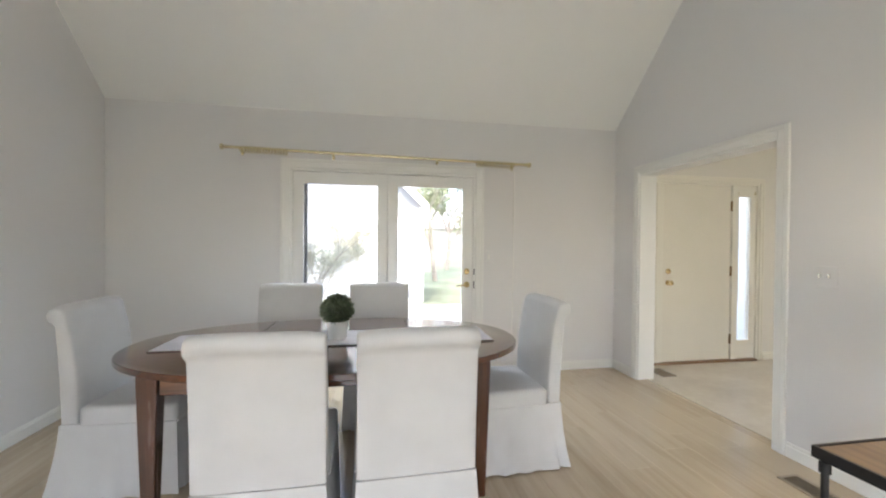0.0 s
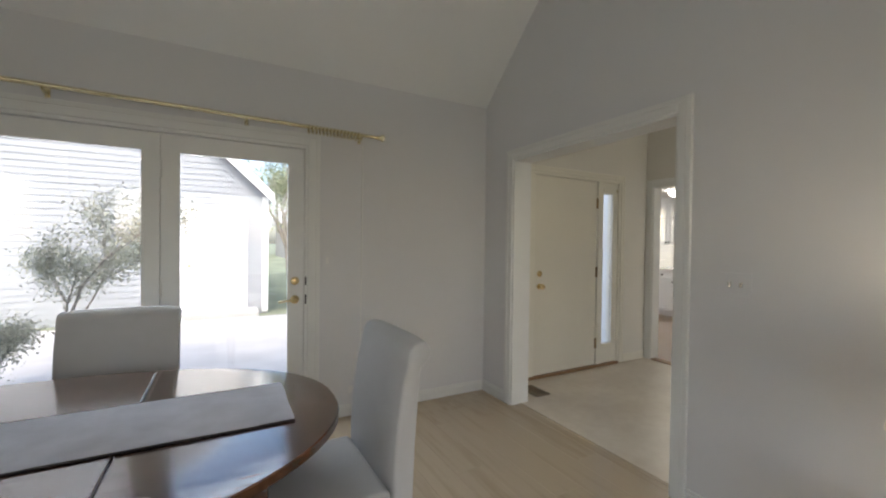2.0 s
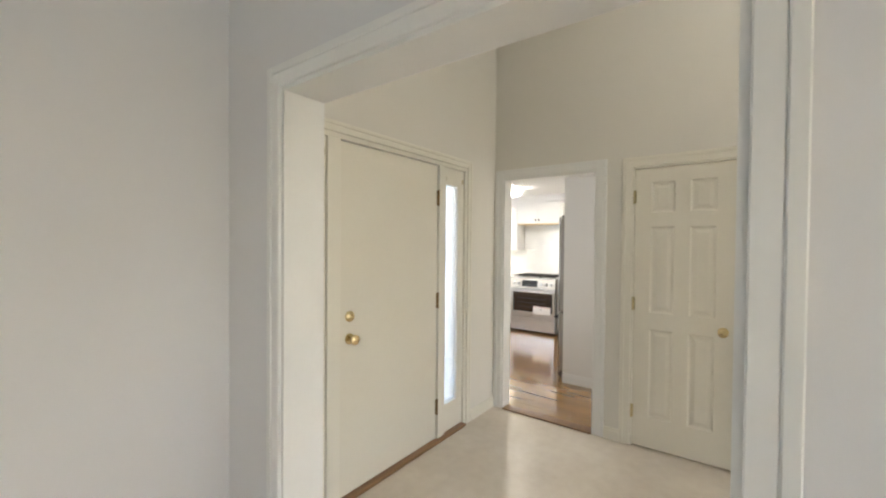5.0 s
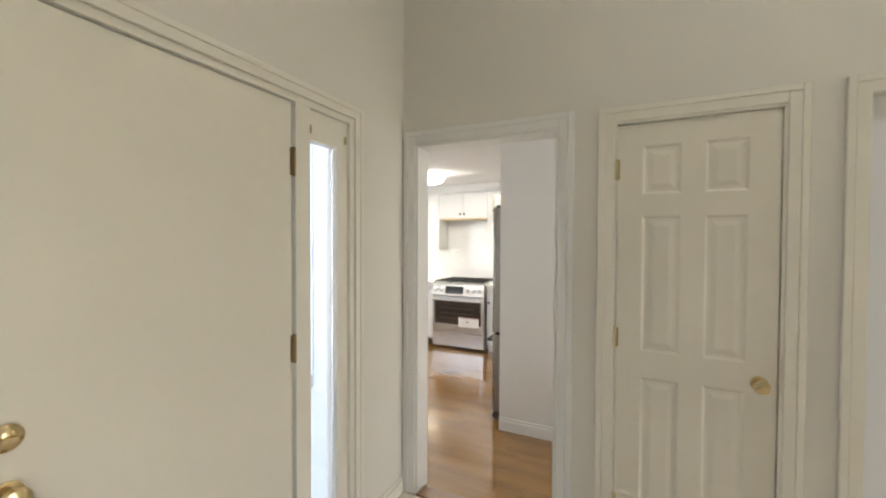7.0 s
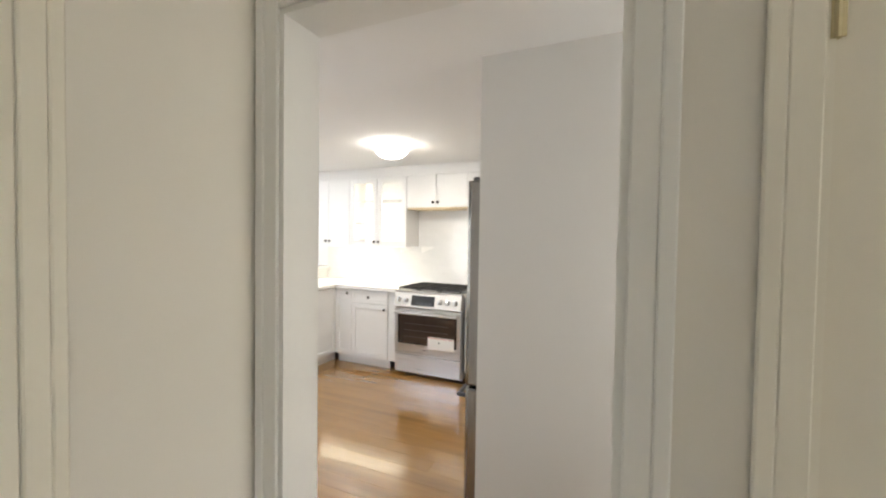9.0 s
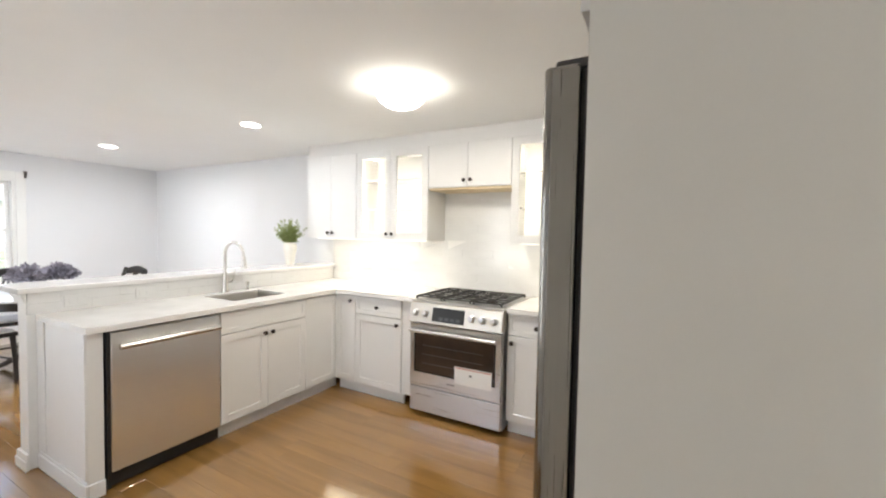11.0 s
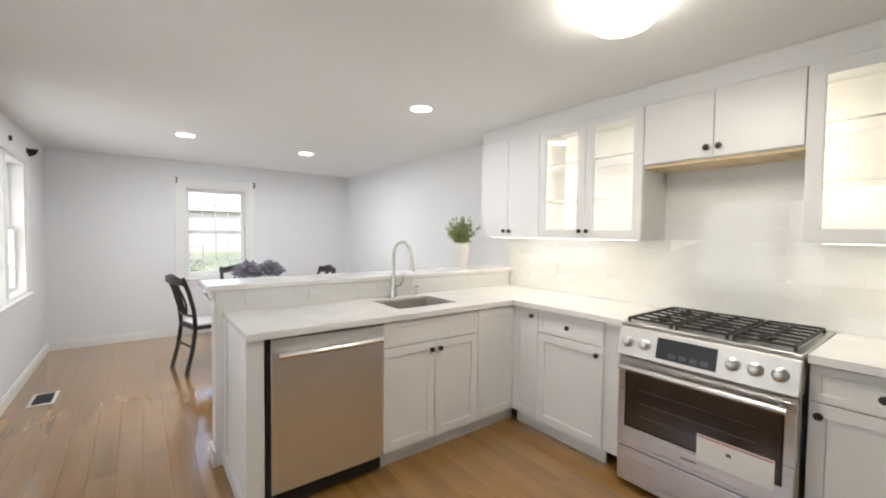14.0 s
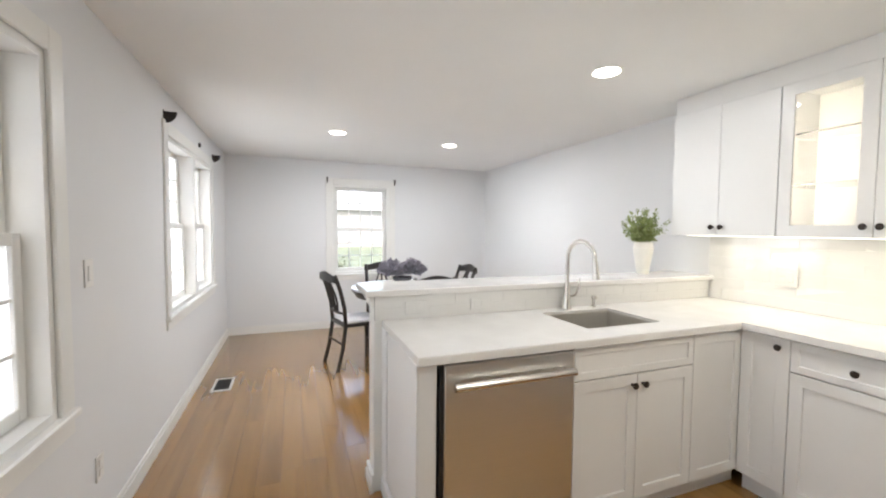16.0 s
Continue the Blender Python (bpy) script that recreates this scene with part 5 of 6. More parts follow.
def fridge_door(name, z0, z1):
    bm = bmesh.new()
    n = 12
    a, b, c, d = [], [], [], []
    for i in range(n + 1):
        x = FW * i / n
        y = -0.004 - 0.012 * (1 - ((x - FW / 2) / (FW / 2)) ** 2)
        a.append(bm.verts.new((x, y, z0)))
        b.append(bm.verts.new((x, y, z1)))
        c.append(bm.verts.new((x, 0.068, z0)))
        d.append(bm.verts.new((x, 0.068, z1)))
    for i in range(n):
        bm.faces.new((a[i], a[i + 1], b[i + 1], b[i]))
        bm.faces.new((c[i + 1], c[i], d[i], d[i + 1]))
        bm.faces.new((b[i], b[i + 1], d[i + 1], d[i]))
        bm.faces.new((a[i + 1], a[i], c[i], c[i + 1]))
    bm.faces.new((a[0], b[0], d[0], c[0]))
    bm.faces.new((a[n], c[n], d[n], b[n]))
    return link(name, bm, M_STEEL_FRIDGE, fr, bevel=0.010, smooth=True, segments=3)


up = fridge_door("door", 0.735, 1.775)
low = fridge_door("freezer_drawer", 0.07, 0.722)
block("gasket", M_BLACK, fr, 0.008, 0.0685, 0.075, FW - 0.008, 0.0745, 1.76)
bow = [(0.075, -0.012, 1.735), (0.075, -0.070, 1.730), (0.075, -0.088, 1.60), (0.075, -0.092, 1.25), (0.075, -0.088, 0.90), (0.075, -0.070, 0.80), (0.075, -0.012, 0.795)]
# thin plates added to tone the door sides for what they reflect
block("door_edge", M_STEEL_EDGE, up, FW + 0.0002, 0.014, 0.745, FW + 0.003, 0.066, 1.765, 0.001, "side edge of the door, its dark reflection put into the grey")
block("drawer_edge", M_STEEL_EDGE, low, FW + 0.0002, 0.014, 0.08, FW + 0.003, 0.066, 0.712, 0.001, "side edge of the drawer, its dark reflection put into the grey")
tube("handle", M_STEEL_HANDLE, up, bow, 0.013, 10)
block("handle_cap", M_STEEL_HANDLE, up, 0.055, -0.085, 1.70, 0.095, -0.008, 1.755, 0.006)
tube("handle", M_DARKGREY, low, [(0.07, -0.012, 0.655), (0.07, -0.065, 0.655), (0.30, -0.075, 0.655), (FW - 0.30, -0.075, 0.655), (FW - 0.07, -0.065, 0.655), (FW - 0.07, -0.012, 0.655)], 0.012, 10)
for x in (0.03, FW - 0.10):
    block("hinge_cover", M_DARKGREY, fr, x, 0.01, 1.7755, x + 0.07, 0.13, 1.797, 0.008, segments=2)
blocks("foot", M_BLACK, fr, [(0.03, 0.05, 0, 0.09, 0.10, 0.03), (FW - 0.09, 0.05, 0, FW - 0.03, 0.10, 0.03), (0.03, 0.50, 0, 0.09, 0.55, 0.03), (FW - 0.09, 0.50, 0, FW - 0.03, 0.55, 0.03)])
lathe("roller", M_DARKGREY, fr, [(0.028, -0.012), (0.028, 0.012)], pose(FW - 0.03, 0.02, 0.035, 0, 90, 0), 14)


# ---- wall cabinets ----
UF, UZ0, UZ1 = 8.965, 1.37, 2.20


def wall_cabinet(m, w, kind, label, z0=UZ0, z1=UZ1, depth=0.305, knob_z=None):
    c = thing("wall_cabinet", m, label, "kitchen cabinet", "kitchen wall cabinets")
    blocks("body", M_CAB, c, [(0, 0.001, z0, 0.016, depth, z1), (w - 0.016, 0.001, z0, w, depth, z1), (0.016, depth - 0.01, z0, w - 0.016, depth, z1), (0.016, 0.001, z0, w - 0.016, depth - 0.01, z0 + 0.016), (0.016, 0.001, z1 - 0.016, w - 0.016, depth - 0.01, z1)])
    kz = knob_z or z0 + 0.055
    for i in (0, 1):
        d = shaker("door", c, i * w / 2, z0 + 0.001, (i + 1) * w / 2, z1 - 0.001, glass=kind == "glass", flat=kind == "plain", rail=0.062)
        cab_knob(d, w / 2 + (0.030 if i else -0.030), -0.02, kz)
    if kind == "glass":
        for k in (1, 2):
            sh = block("shelf", M_GLASS_CAB, c, 0.017, 0.03, z0 + (z1 - z0) * k / 3, w - 0.017, depth - 0.011, z0 + (z1 - z0) * k / 3 + 0.010)
            sh.visible_shadow = False
        block("led_strip", M_STRIP, c, 0.05, 0.02, z1 - 0.022, w - 0.05, 0.04, z1 - 0.0165, label="lit warm strip inside the cabinet")
    return c


wall_cabinet(pose(UF, 6.76, 0, 0, 0, -90), 0.66, "plain", "white wall cabinet with two plain doors and dark knobs")
wall_cabinet(pose(UF, 6.098, 0, 0, 0, -90), 0.805, "glass", "white wall cabinet with lit glass doors and two shelves")
hood = wall_cabinet(pose(UF, 5.291, 0, 0, 0, -90), 0.755, "plain", "short white wall cabinet over the range", z0=1.83, knob_z=1.885)
block("light_valance", M_RAWWOOD, hood, 0.002, 0.002, 1.812, 0.753, 0.30, 1.8295, 0.001, "unpainted wood underside")
wall_cabinet(pose(UF, 4.534, 0, 0, 0, -90), 0.86, "glass", "white wall cabinet with lit glass doors and two shelves")
tagged(block("filler_panel", M_CAB, None, UF - 0.012, 3.42, UZ0, UF + 0.30, 3.672, UZ1, 0.001), "plain white corner filler of the wall cabinets", "panel")
wall_cabinet(pose(UF - 0.014, 3.40, 0, 0, 0, 180), 0.70, "glass", "white wall cabinet with lit glass doors on the short wall")
wall_cabinet(pose(7.60, 3.62, 0, 0, 0, 180), 0.86, "plain", "white wall cabinet above the refrigerator", z0=1.86, z1=2.30, depth=0.53, knob_z=1.91)
crown = tagged(blocks("cabinet_crown", M_CAB, None, [(UF - 0.006, 3.42, UZ1 + 0.001, 9.273, 6.762, 2.3195)], bevel=0.003), "white crown board between cabinets and ceiling", "crown moulding", kind="structure")
for i, (ya, yb) in enumerate(((5.31, 6.74), (3.70, 4.52))):
    us = tagged(block("under_cabinet_light", M_STRIP, None, UF + 0.05, ya + 0.05, UZ0 - 0.005, UF + 0.08, yb - 0.05, UZ0 - 0.0005), "thin warm light bar under the wall cabinets", "light bar")
    lamp_area("under_cabinet_glow", pose(UF + 0.065, (ya + yb) / 2, UZ0 - 0.008, 0, 0, 0), 0.05, yb - ya - 0.1, 0.36 * (yb - ya), (1.0, 0.87, 0.64))
for yc, wd in ((5.695, 0.7), (4.104, 0.76)):
    for sgn in (-1, 1):
        lamp_area("cabinet_glow", pose(UF + 0.012, yc + sgn * (wd / 2 + 0.025), 1.78, 90, 0, -90 + sgn * 25), 0.02, 0.70, 0.28, (1.0, 0.90, 0.70))

# ---- ceiling lights ----
dome = thing("ceiling_light", pose(7.96, 4.90, 2.32), "lit round opal glass ceiling light", "ceiling light")
lathe("pan", M_TRIM, dome, [(0.10, -0.03), (0.12, -0.028), (0.12, -0.001)], steps=40)
lathe("bowl", M_DOME, dome, [(0.02, -0.130), (0.06, -0.125), (0.105, -0.108), (0.138, -0.080), (0.155, -0.042), (0.150, -0.031)], steps=40)
lamp_area("ceiling_light_glow", pose(7.96, 4.90, 2.182), 0.24, 0.24, 2.1, (1.0, 0.92, 0.78))
for x, y in ((6.824, 8.66), (8.034, 8.80), (8.126, 6.54)):
    can = thing("recessed_light", pose(x, y, 2.32), "lit white recessed ceiling spot", "ceiling light", "recessed ceiling spots")
    lathe("trim_ring", M_TRIM, can, [(0.055, -0.004), (0.085, -0.006), (0.092, -0.003), (0.092, -0.0005)], steps=32)
    lathe("disc", M_CAN, can, [(0.02, -0.0075), (0.074, -0.0072), (0.074, -0.0065)], steps=32)
    la = lamp_area("recessed_light_glow", pose(x, y, 2.305), 0.12, 0.12, 1.3 if y < 7 else 3.6, (0.97, 0.98, 1.0))

# ---- vase with greenery on the bar ----
vase = thing("vase", pose(8.84, 6.90, 1.0785), "ivory ceramic vase with bushy green sprigs on the bar ledge", "vase")
lathe("vessel", M_VASE, vase, [(0.040, 0), (0.043, 0.006), (0.052, 0.08), (0.066, 0.16), (0.070, 0.19), (0.062, 0.225), (0.066, 0.236), (0.060, 0.236), (0.054, 0.21)])
rng = random.Random(11)
spots = []
bm = bmesh.new()
for i in range(70):
    a, e = rng.uniform(0, 6.283), rng.uniform(0.05, 0.95)
    d = Vector((math.cos(a) * e * 1.0, math.sin(a) * e * 1.0, 1)).normalized()
    L = rng.uniform(0.14, 0.29) * (1.1 - 0.3 * e)
    base = Vector((rng.uniform(-0.03, 0.03), rng.uniform(-0.03, 0.03), 0.20))
    pts = [base + d * (L * f) - Vector((0, 0, 0.04 * e * f * f)) for f in (0, 0.35, 0.7, 1.0)]
    tube_into(bm, pts, 0.0013, 4)
    for k in range(34):
        f = rng.uniform(0.3, 1.05)
        spots.append((base + d * (L * f) - Vector((0, 0, 0.04 * e * f * f)) + Vector((rng.gauss(0, .008), rng.gauss(0, .008), rng.gauss(0, .008))), d))
link("stem", bm, M_LEAF_LIGHT, vase)
leaf_cloud("greenery", M_LEAF_LIGHT, vase, spots, 0.020, rng, 0.2)

# ---- breakfast table ----
bt = thing("breakfast_table", pose(7.55, 9.0, 0), "round black pedestal table with a pale top", "table")
M_TABLEPALE = material("grey_white_tabletop", (0.66, 0.66, 0.69), 0.25, 0, 0.05, 5, 60, 0.0)
lathe("tabletop", M_TABLEPALE, bt, [(0.54, 0.735), (0.555, 0.74), (0.555, 0.756), (0.545, 0.760)], steps=48)
lathe("rim", M_CHAIRBLACK, bt, [(0.50, 0.655), (0.505, 0.66), (0.53, 0.70), (0.552, 0.725), (0.552, 0.7345)], steps=48)
lathe("pedestal", M_CHAIRBLACK, bt, [(0.10, 0.08), (0.11, 0.14), (0.06, 0.20), (0.05, 0.30), (0.085, 0.42), (0.06, 0.52), (0.055, 0.60), (0.13, 0.655)])
for k in range(4):
    a = math.pi / 4 + k * math.pi / 2
    tube("foot", M_CHAIRBLACK, bt, [(0.06 * math.cos(a), 0.06 * math.sin(a), 0.17), (0.22 * math.cos(a), 0.22 * math.sin(a), 0.11), (0.36 * math.cos(a), 0.36 * math.sin(a), 0.03)], 0.034, 8, taper=0.75)
M_SEATPAD = material("white_seat_pad", (0.74, 0.74, 0.76), 0.7, 0, 0.05, 8, 300, 0.1)


def black_chair(m):
    """Napoleon-style chair, front +y, splayed back legs and a pierced splat."""
    c = thing("breakfast_chair", m, "black wooden chair with a curved splat back and white seat pad", "chair", "chairs round the breakfast table")
    bm = bmesh.new()
    cuboid(bm, -0.21, -0.20, 0.42, 0.21, 0.22, 0.455)
    for v in bm.verts:
        if v.co.y < 0:
            v.co.x *= 0.88
    link("seat", bm, M_CHAIRBLACK, c, bevel=0.010, segments=2)
    bm = bmesh.new()
    cuboid(bm, -0.185, -0.17, 0.4555, 0.185, 0.20, 0.480)
    link("seat_pad", bm, M_SEATPAD, c, bevel=0.011, smooth=True, segments=2)
    for sx in (-1, 1):
        bm = bmesh.new()
        pts = [(sx * 0.185, -0.27, 0.0), (sx * 0.182, -0.215, 0.22), (sx * 0.18, -0.185, 0.44), (sx * 0.185, -0.20, 0.62), (sx * 0.19, -0.245, 0.80), (sx * 0.195, -0.30, 0.945)]
        tube_into(bm, pts, 0.020, 8)
        link("back_leg", bm, M_CHAIRBLACK, c, smooth=True)
        bm = bmesh.new()
        tube_into(bm, [(sx * 0.175, 0.185, 0.42), (sx * 0.18, 0.20, 0.20), (sx * 0.185, 0.20, 0.0)], 0.022, 8, taper=0.7)
        link("front_leg", bm, M_CHAIRBLACK, c, smooth=True)
    bm = bmesh.new()
    n = 10
    fr0, fr1 = [], []
    for i in range(n + 1):
        x = -0.215 + 0.43 * i / n
        y = -0.29 - 0.025 * (1 - (x / 0.215) ** 2)
        zt = 0.955 + 0.018 * math.cos(x / 0.215 * math.pi)
        fr0.append([bm.verts.new(q) for q in ((x, y, 0.875 + 0.012 * math.cos(x / 0.215 * math.pi)), (x, y, zt), (x, y - 0.022, zt), (x, y - 0.022, 0.875))])
    for a, b in zip(fr0, fr0[1:]):
        for k in range(4):
            bm.faces.new((a[k], b[k], b[(k + 1) % 4], a[(k + 1) % 4]))
    bm.faces.new(fr0[0])
    bm.faces.new(fr0[-1][::-1])
    link("top_rail", bm, M_CHAIRBLACK, c, bevel=0.006, smooth=True)
    tube("lower_rail", M_CHAIRBLACK, c, [(-0.18, -0.205, 0.56), (0, -0.212, 0.555), (0.18, -0.205, 0.56)], 0.013, 8)
    bm = bmesh.new()
    for sx in (-1, 1):
        tube_into(bm, [(sx * 0.03, -0.21, 0.56), (sx * 0.062, -0.225, 0.66), (sx * 0.068, -0.25, 0.74), (sx * 0.03, -0.28, 0.84), (sx * 0.03, -0.302, 0.885)], 0.011, 8)
    tube_into(bm, [(0, -0.21, 0.56), (0, -0.245, 0.72), (0, -0.30, 0.885)], 0.010, 8)
    link("splat", bm, M_CHAIRBLACK, c, smooth=True)
    for z, y in ((0.20, 0.2), (0.26, -0.22)):
        tube("stretcher", M_CHAIRBLACK, c, [(-0.18, y, z), (0.18, y, z)], 0.010, 8)
    return c


bc = black_chair(pose(7.02, 8.83, 0, 0, 0, -75))
for x, y, a in ((7.45, 9.42, 176), (8.12, 9.10, 95), (7.62, 8.40, 3)):
    copy_thing(bc, pose(x, y, 0, 0, 0, a))
fl = thing("flower_arrangement", pose(7.58, 9.08, 0.7605), "low bunch of dusty lavender foliage in a bowl", "flowers")
lathe("bowl", M_DARKGREY, fl, [(0.06, 0), (0.065, 0.005), (0.11, 0.07), (0.115, 0.09), (0.105, 0.09), (0.09, 0.06)])
rng = random.Random(5)
spots = []
for i in range(1500):
    a, e = rng.uniform(0, 6.283), rng.random() ** 0.6
    d = Vector((math.cos(a) * e, math.sin(a) * e, 1.05 - 0.7 * e)).normalized()
    cx = rng.choice((-0.13, 0.12))
    spots.append((Vector((cx, 0, 0.09)) + Vector((d.x * 0.15, d.y * 0.15, d.z * 0.17)) * rng.uniform(0.4, 1.0), d))
leaf_cloud("sprig", M_LAV, fl, spots, 0.055, rng)


# ---- curtain rod brackets left on the walls ----
def bracket(m):
    b = thing("curtain_bracket", m, "dark bronze curtain rod bracket without a rod", "bracket", "empty curtain brackets")
    block("plate", M_BRONZE, b, -0.012, -0.006, -0.045, 0.012, 0, 0.045, 0.002)
    bm = bmesh.new()
    arc = [(-0.005, 0.035)] + [(-0.005 - 0.075 * math.sin(k * math.pi / 14), 0.035 - 0.075 * math.cos(k * math.pi / 14)) for k in range(8)]
    va = [bm.verts.new((-0.005, y, z)) for y, z in arc]
    vb = [bm.verts.new((0.005, y, z)) for y, z in arc]
    bm.faces.new(va)
    bm.faces.new(vb[::-1])
    for k in range(len(arc)):
        bm.faces.new((va[k], va[(k + 1) % len(arc)], vb[(k + 1) % len(arc)], vb[k]))
    link("arm", bm, M_BRONZE, b)
    return b


for x, y, a in ((6.86, 10.40, 0), (7.80, 10.40, 0), (5.61, 7.84, 90), (5.61, 9.56, 90)):
    bracket(pose(x, y, 2.06 if a == 0 else 2.13, 0, 0, a))
tagged(block("curtain_bracket", M_BRONZE, None, 5.6105, 8.885, 2.125, 5.630, 8.915, 2.165, 0.004), "small dark bronze middle bracket plate on the wall", "bracket", "empty curtain brackets")


# ---- outdoors ----
ground = tagged(block("ground", M_GRASS, None, -300, -300, -0.5, 300, 300, -0.20), "pale green lawn reaching into the distance", "ground", kind="structure")
patio_slab = tagged(block("patio", M_PATIO, None, -4.0, 4.05, -0.199, 5.42, 9.3, -0.10, 0.01), "pale concrete patio slab outside the glazed doors", "patio", kind="structure")
garage = thing("outbuilding", pose(0, 10.2, -0.2), "pale grey clapboard outbuilding with a white door and gabled roof", "building")
bm = bmesh.new()
GX0, GX1 = -6.2, 1.95
apex = (GX0 + GX1) / 2
eave, rise = 2.5, 3.9
prof = [(GX0, 0), (GX1, 0), (GX1, eave), (apex, eave + rise), (GX0, eave)]
f = [bm.verts.new((x, 0.0, z)) for x, z in prof]
b = [bm.verts.new((x, 6.0, z)) for x, z in prof]
bm.faces.new(f)
bm.faces.new(b[::-1])
for i in range(5):
    j = (i + 1) % 5
    bm.faces.new((f[i], b[i], b[j], f[j]))
link("wall", bm, M_SIDING, garage)
roof = bmesh.new()
for s in (-1, 1):
    xe = apex + s * ((GX1 - GX0) / 2 + 0.12)
    ze = eave - 0.12 * rise / ((GX1 - GX0) / 2)
    v = [roof.verts.new(q) for q in ((apex, -0.25, eave + rise + 0.03), (xe, -0.25, ze + 0.03), (xe, 6.2, ze + 0.03), (apex, 6.2, eave + rise + 0.03), (apex, -0.25, eave + rise + 0.15), (xe, -0.25, ze + 0.15), (xe, 6.2, ze + 0.15), (apex, 6.2, eave + rise + 0.15))]
    for q in ((0, 1, 2, 3), (4, 7, 6, 5), (0, 4, 5, 1), (1, 5, 6, 2), (2, 6, 7, 3), (3, 7, 4, 0)):
        roof.faces.new([v[k] for k in q])
link("roof", roof, M_ROOF, garage)
# clapboards, each a thin wedge
for i in range(58):
    z = 0.12 + i * 0.115
    half = (GX1 - GX0) / 2
    reach = half if z + 0.115 <= eave else half * max(0.0, 1 - (z + 0.115 - eave) / rise)
    if reach < 0.1:
        continue
    x0, x1 = apex - reach, apex + reach
    spans = [(x0, x1)] if z > 2.2 else [(x0, 0.32), (1.58, x1)]
    for a, c in spans:
        if c - a < 0.02:
            continue
        bm = bmesh.new()
        v = cuboid(bm, a, -0.020, z, c, -0.001, z + 0.117)
        for q in v[4:]:
            if q.co.y < -0.01:
                q.co.y = -0.005
        link("clapboard", bm, M_SIDING, garage)
gd = block("door", M_TRIM, garage, 0.45, -0.03, 0.14, 1.45, -0.002, 2.17, 0.004, "white painted door")
blocks("door_casing", M_TRIM, garage, [(0.33, -0.04, 0.10, 0.445, -0.001, 2.28), (1.455, -0.04, 0.10, 1.57, -0.001, 2.28), (0.445, -0.04, 2.175, 1.455, -0.001, 2.28)])
lathe("door_knob", M_BRASS, gd, [(0.03, 0), (0.012, 0.02), (0.03, 0.045), (0.01, 0.06)], turned(pose(0.53, -0.03, 1.05)), 12)
block("corner_board", M_TRIM, garage, GX1 - 0.10, -0.035, 0.05, GX1 + 0.02, -0.0, eave)
for s in (-1, 1):
    bm = bmesh.new()
    xe, ze = apex + s * ((GX1 - GX0) / 2 + 0.12), eave - 0.12 * rise / ((GX1 - GX0) / 2)
    v = [bm.verts.new(q) for q in ((apex, -0.28, eave + rise - 0.05), (xe, -0.28, ze - 0.05), (xe, -0.28, ze + 0.17), (apex, -0.28, eave + rise + 0.17), (apex, -0.252, eave + rise - 0.05), (xe, -0.252, ze - 0.05), (xe, -0.252, ze + 0.17), (apex, -0.252, eave + rise + 0.17))]
    for q in ((0, 1, 2, 3), (4, 7, 6, 5), (0, 4, 5, 1), (1, 5, 6, 2), (2, 6, 7, 3), (3, 7, 4, 0)):
        bm.faces.new([v[k] for k in q])
    link("rake_board", bm, M_TRIM, garage)
block("step", M_PATIO, garage, 0.2, -0.65, 0.0, 1.75, -0.042, 0.16, 0.01)


def tree(name, x, y, height, spread, leafmat, leaves, leafsize, seed, label, z=-0.2, trunk=0.06, levels=3, bare=0.0):
    """A tapered trunk with limbs that fork, and many small leaves at the tips."""
    rg2 = random.Random(seed)
    t = thing(name, pose(x, y, z), label, "tree" if height > 2.6 else "shrub")
    bm = bmesh.new()
    tips = []

    def limb(p, d, L, r, lev):
        pts = [p]
        for k in range(4):
            d = (d + Vector((rg2.gauss(0, .13), rg2.gauss(0, .13), rg2.gauss(0.03, .08)))).normalized()
            pts.append(pts[-1] + d * (L / 4))
            if lev <= 1:
                tips.append((pts[-1], d))
        tube_into(bm, pts, r, 6 if lev > 1 else 4, 0.6)
        if lev > 0:
            for k in range(rg2.randint(3, 4)):
                a = rg2.uniform(0, 6.283)
                nd = (d + Vector((math.cos(a), math.sin(a), rg2.uniform(-0.1, 0.5))) * spread).normalized()
                limb(pts[rg2.choice((2, 3, 4, 4))], nd, L * rg2.uniform(0.55, 0.8), r * 0.55, lev - 1)

    limb(Vector((0, 0, 0)), Vector((rg2.uniform(-.15, .15), rg2.uniform(-.1, .1), 1)), height * 0.42, trunk, levels)
    link("trunk", bm, M_BARK, t, smooth=True)
    spots = []
    for i in range(leaves):
        p, d = rg2.choice(tips)
        spots.append((p + Vector((rg2.gauss(0, 1), rg2.gauss(0, 1), rg2.gauss(0, 1))) * leafsize * 2.2, d))
    leaf_cloud("crown", leafmat, t, spots, leafsize, rg2, 0.3)
    return t


tree("ornamental_tree", -0.06, 5.75, 2.0, 0.75, M_TREELEAF_RED, 9000, 0.030, 21, "small multi-stemmed shrub with thin bronze-green leaves by the patio", trunk=0.024)
tree("garden_shrub", -0.78, 6.0, 0.8, 0.95, M_TREELEAF_RED, 4200, 0.030, 63, "loose grey-green shrub against the clapboard wall", trunk=0.016)
tree("lawn_tree", 3.3, 16.5, 6.0, 0.6, M_TREELEAF, 2600, 0.12, 4, "young tree with sparse spring leaves on the lawn", trunk=0.12)
tree("lawn_tree", 5.2, 24.0, 7.0, 0.6, M_TREELEAF, 2600, 0.14, 9, "young tree with sparse spring leaves on the lawn", trunk=0.14)
tree("lawn_tree", 14.0, 22.0, 7.0, 0.65, M_TREELEAF_RED, 2600, 0.13, 14, "tree with reddish spring leaves on the lawn", trunk=0.13)
tree("lawn_tree", 5.6, 19.0, 5.5, 0.65, M_TREELEAF, 3600, 0.10, 33, "tree with pale spring leaves near the house", trunk=0.05)
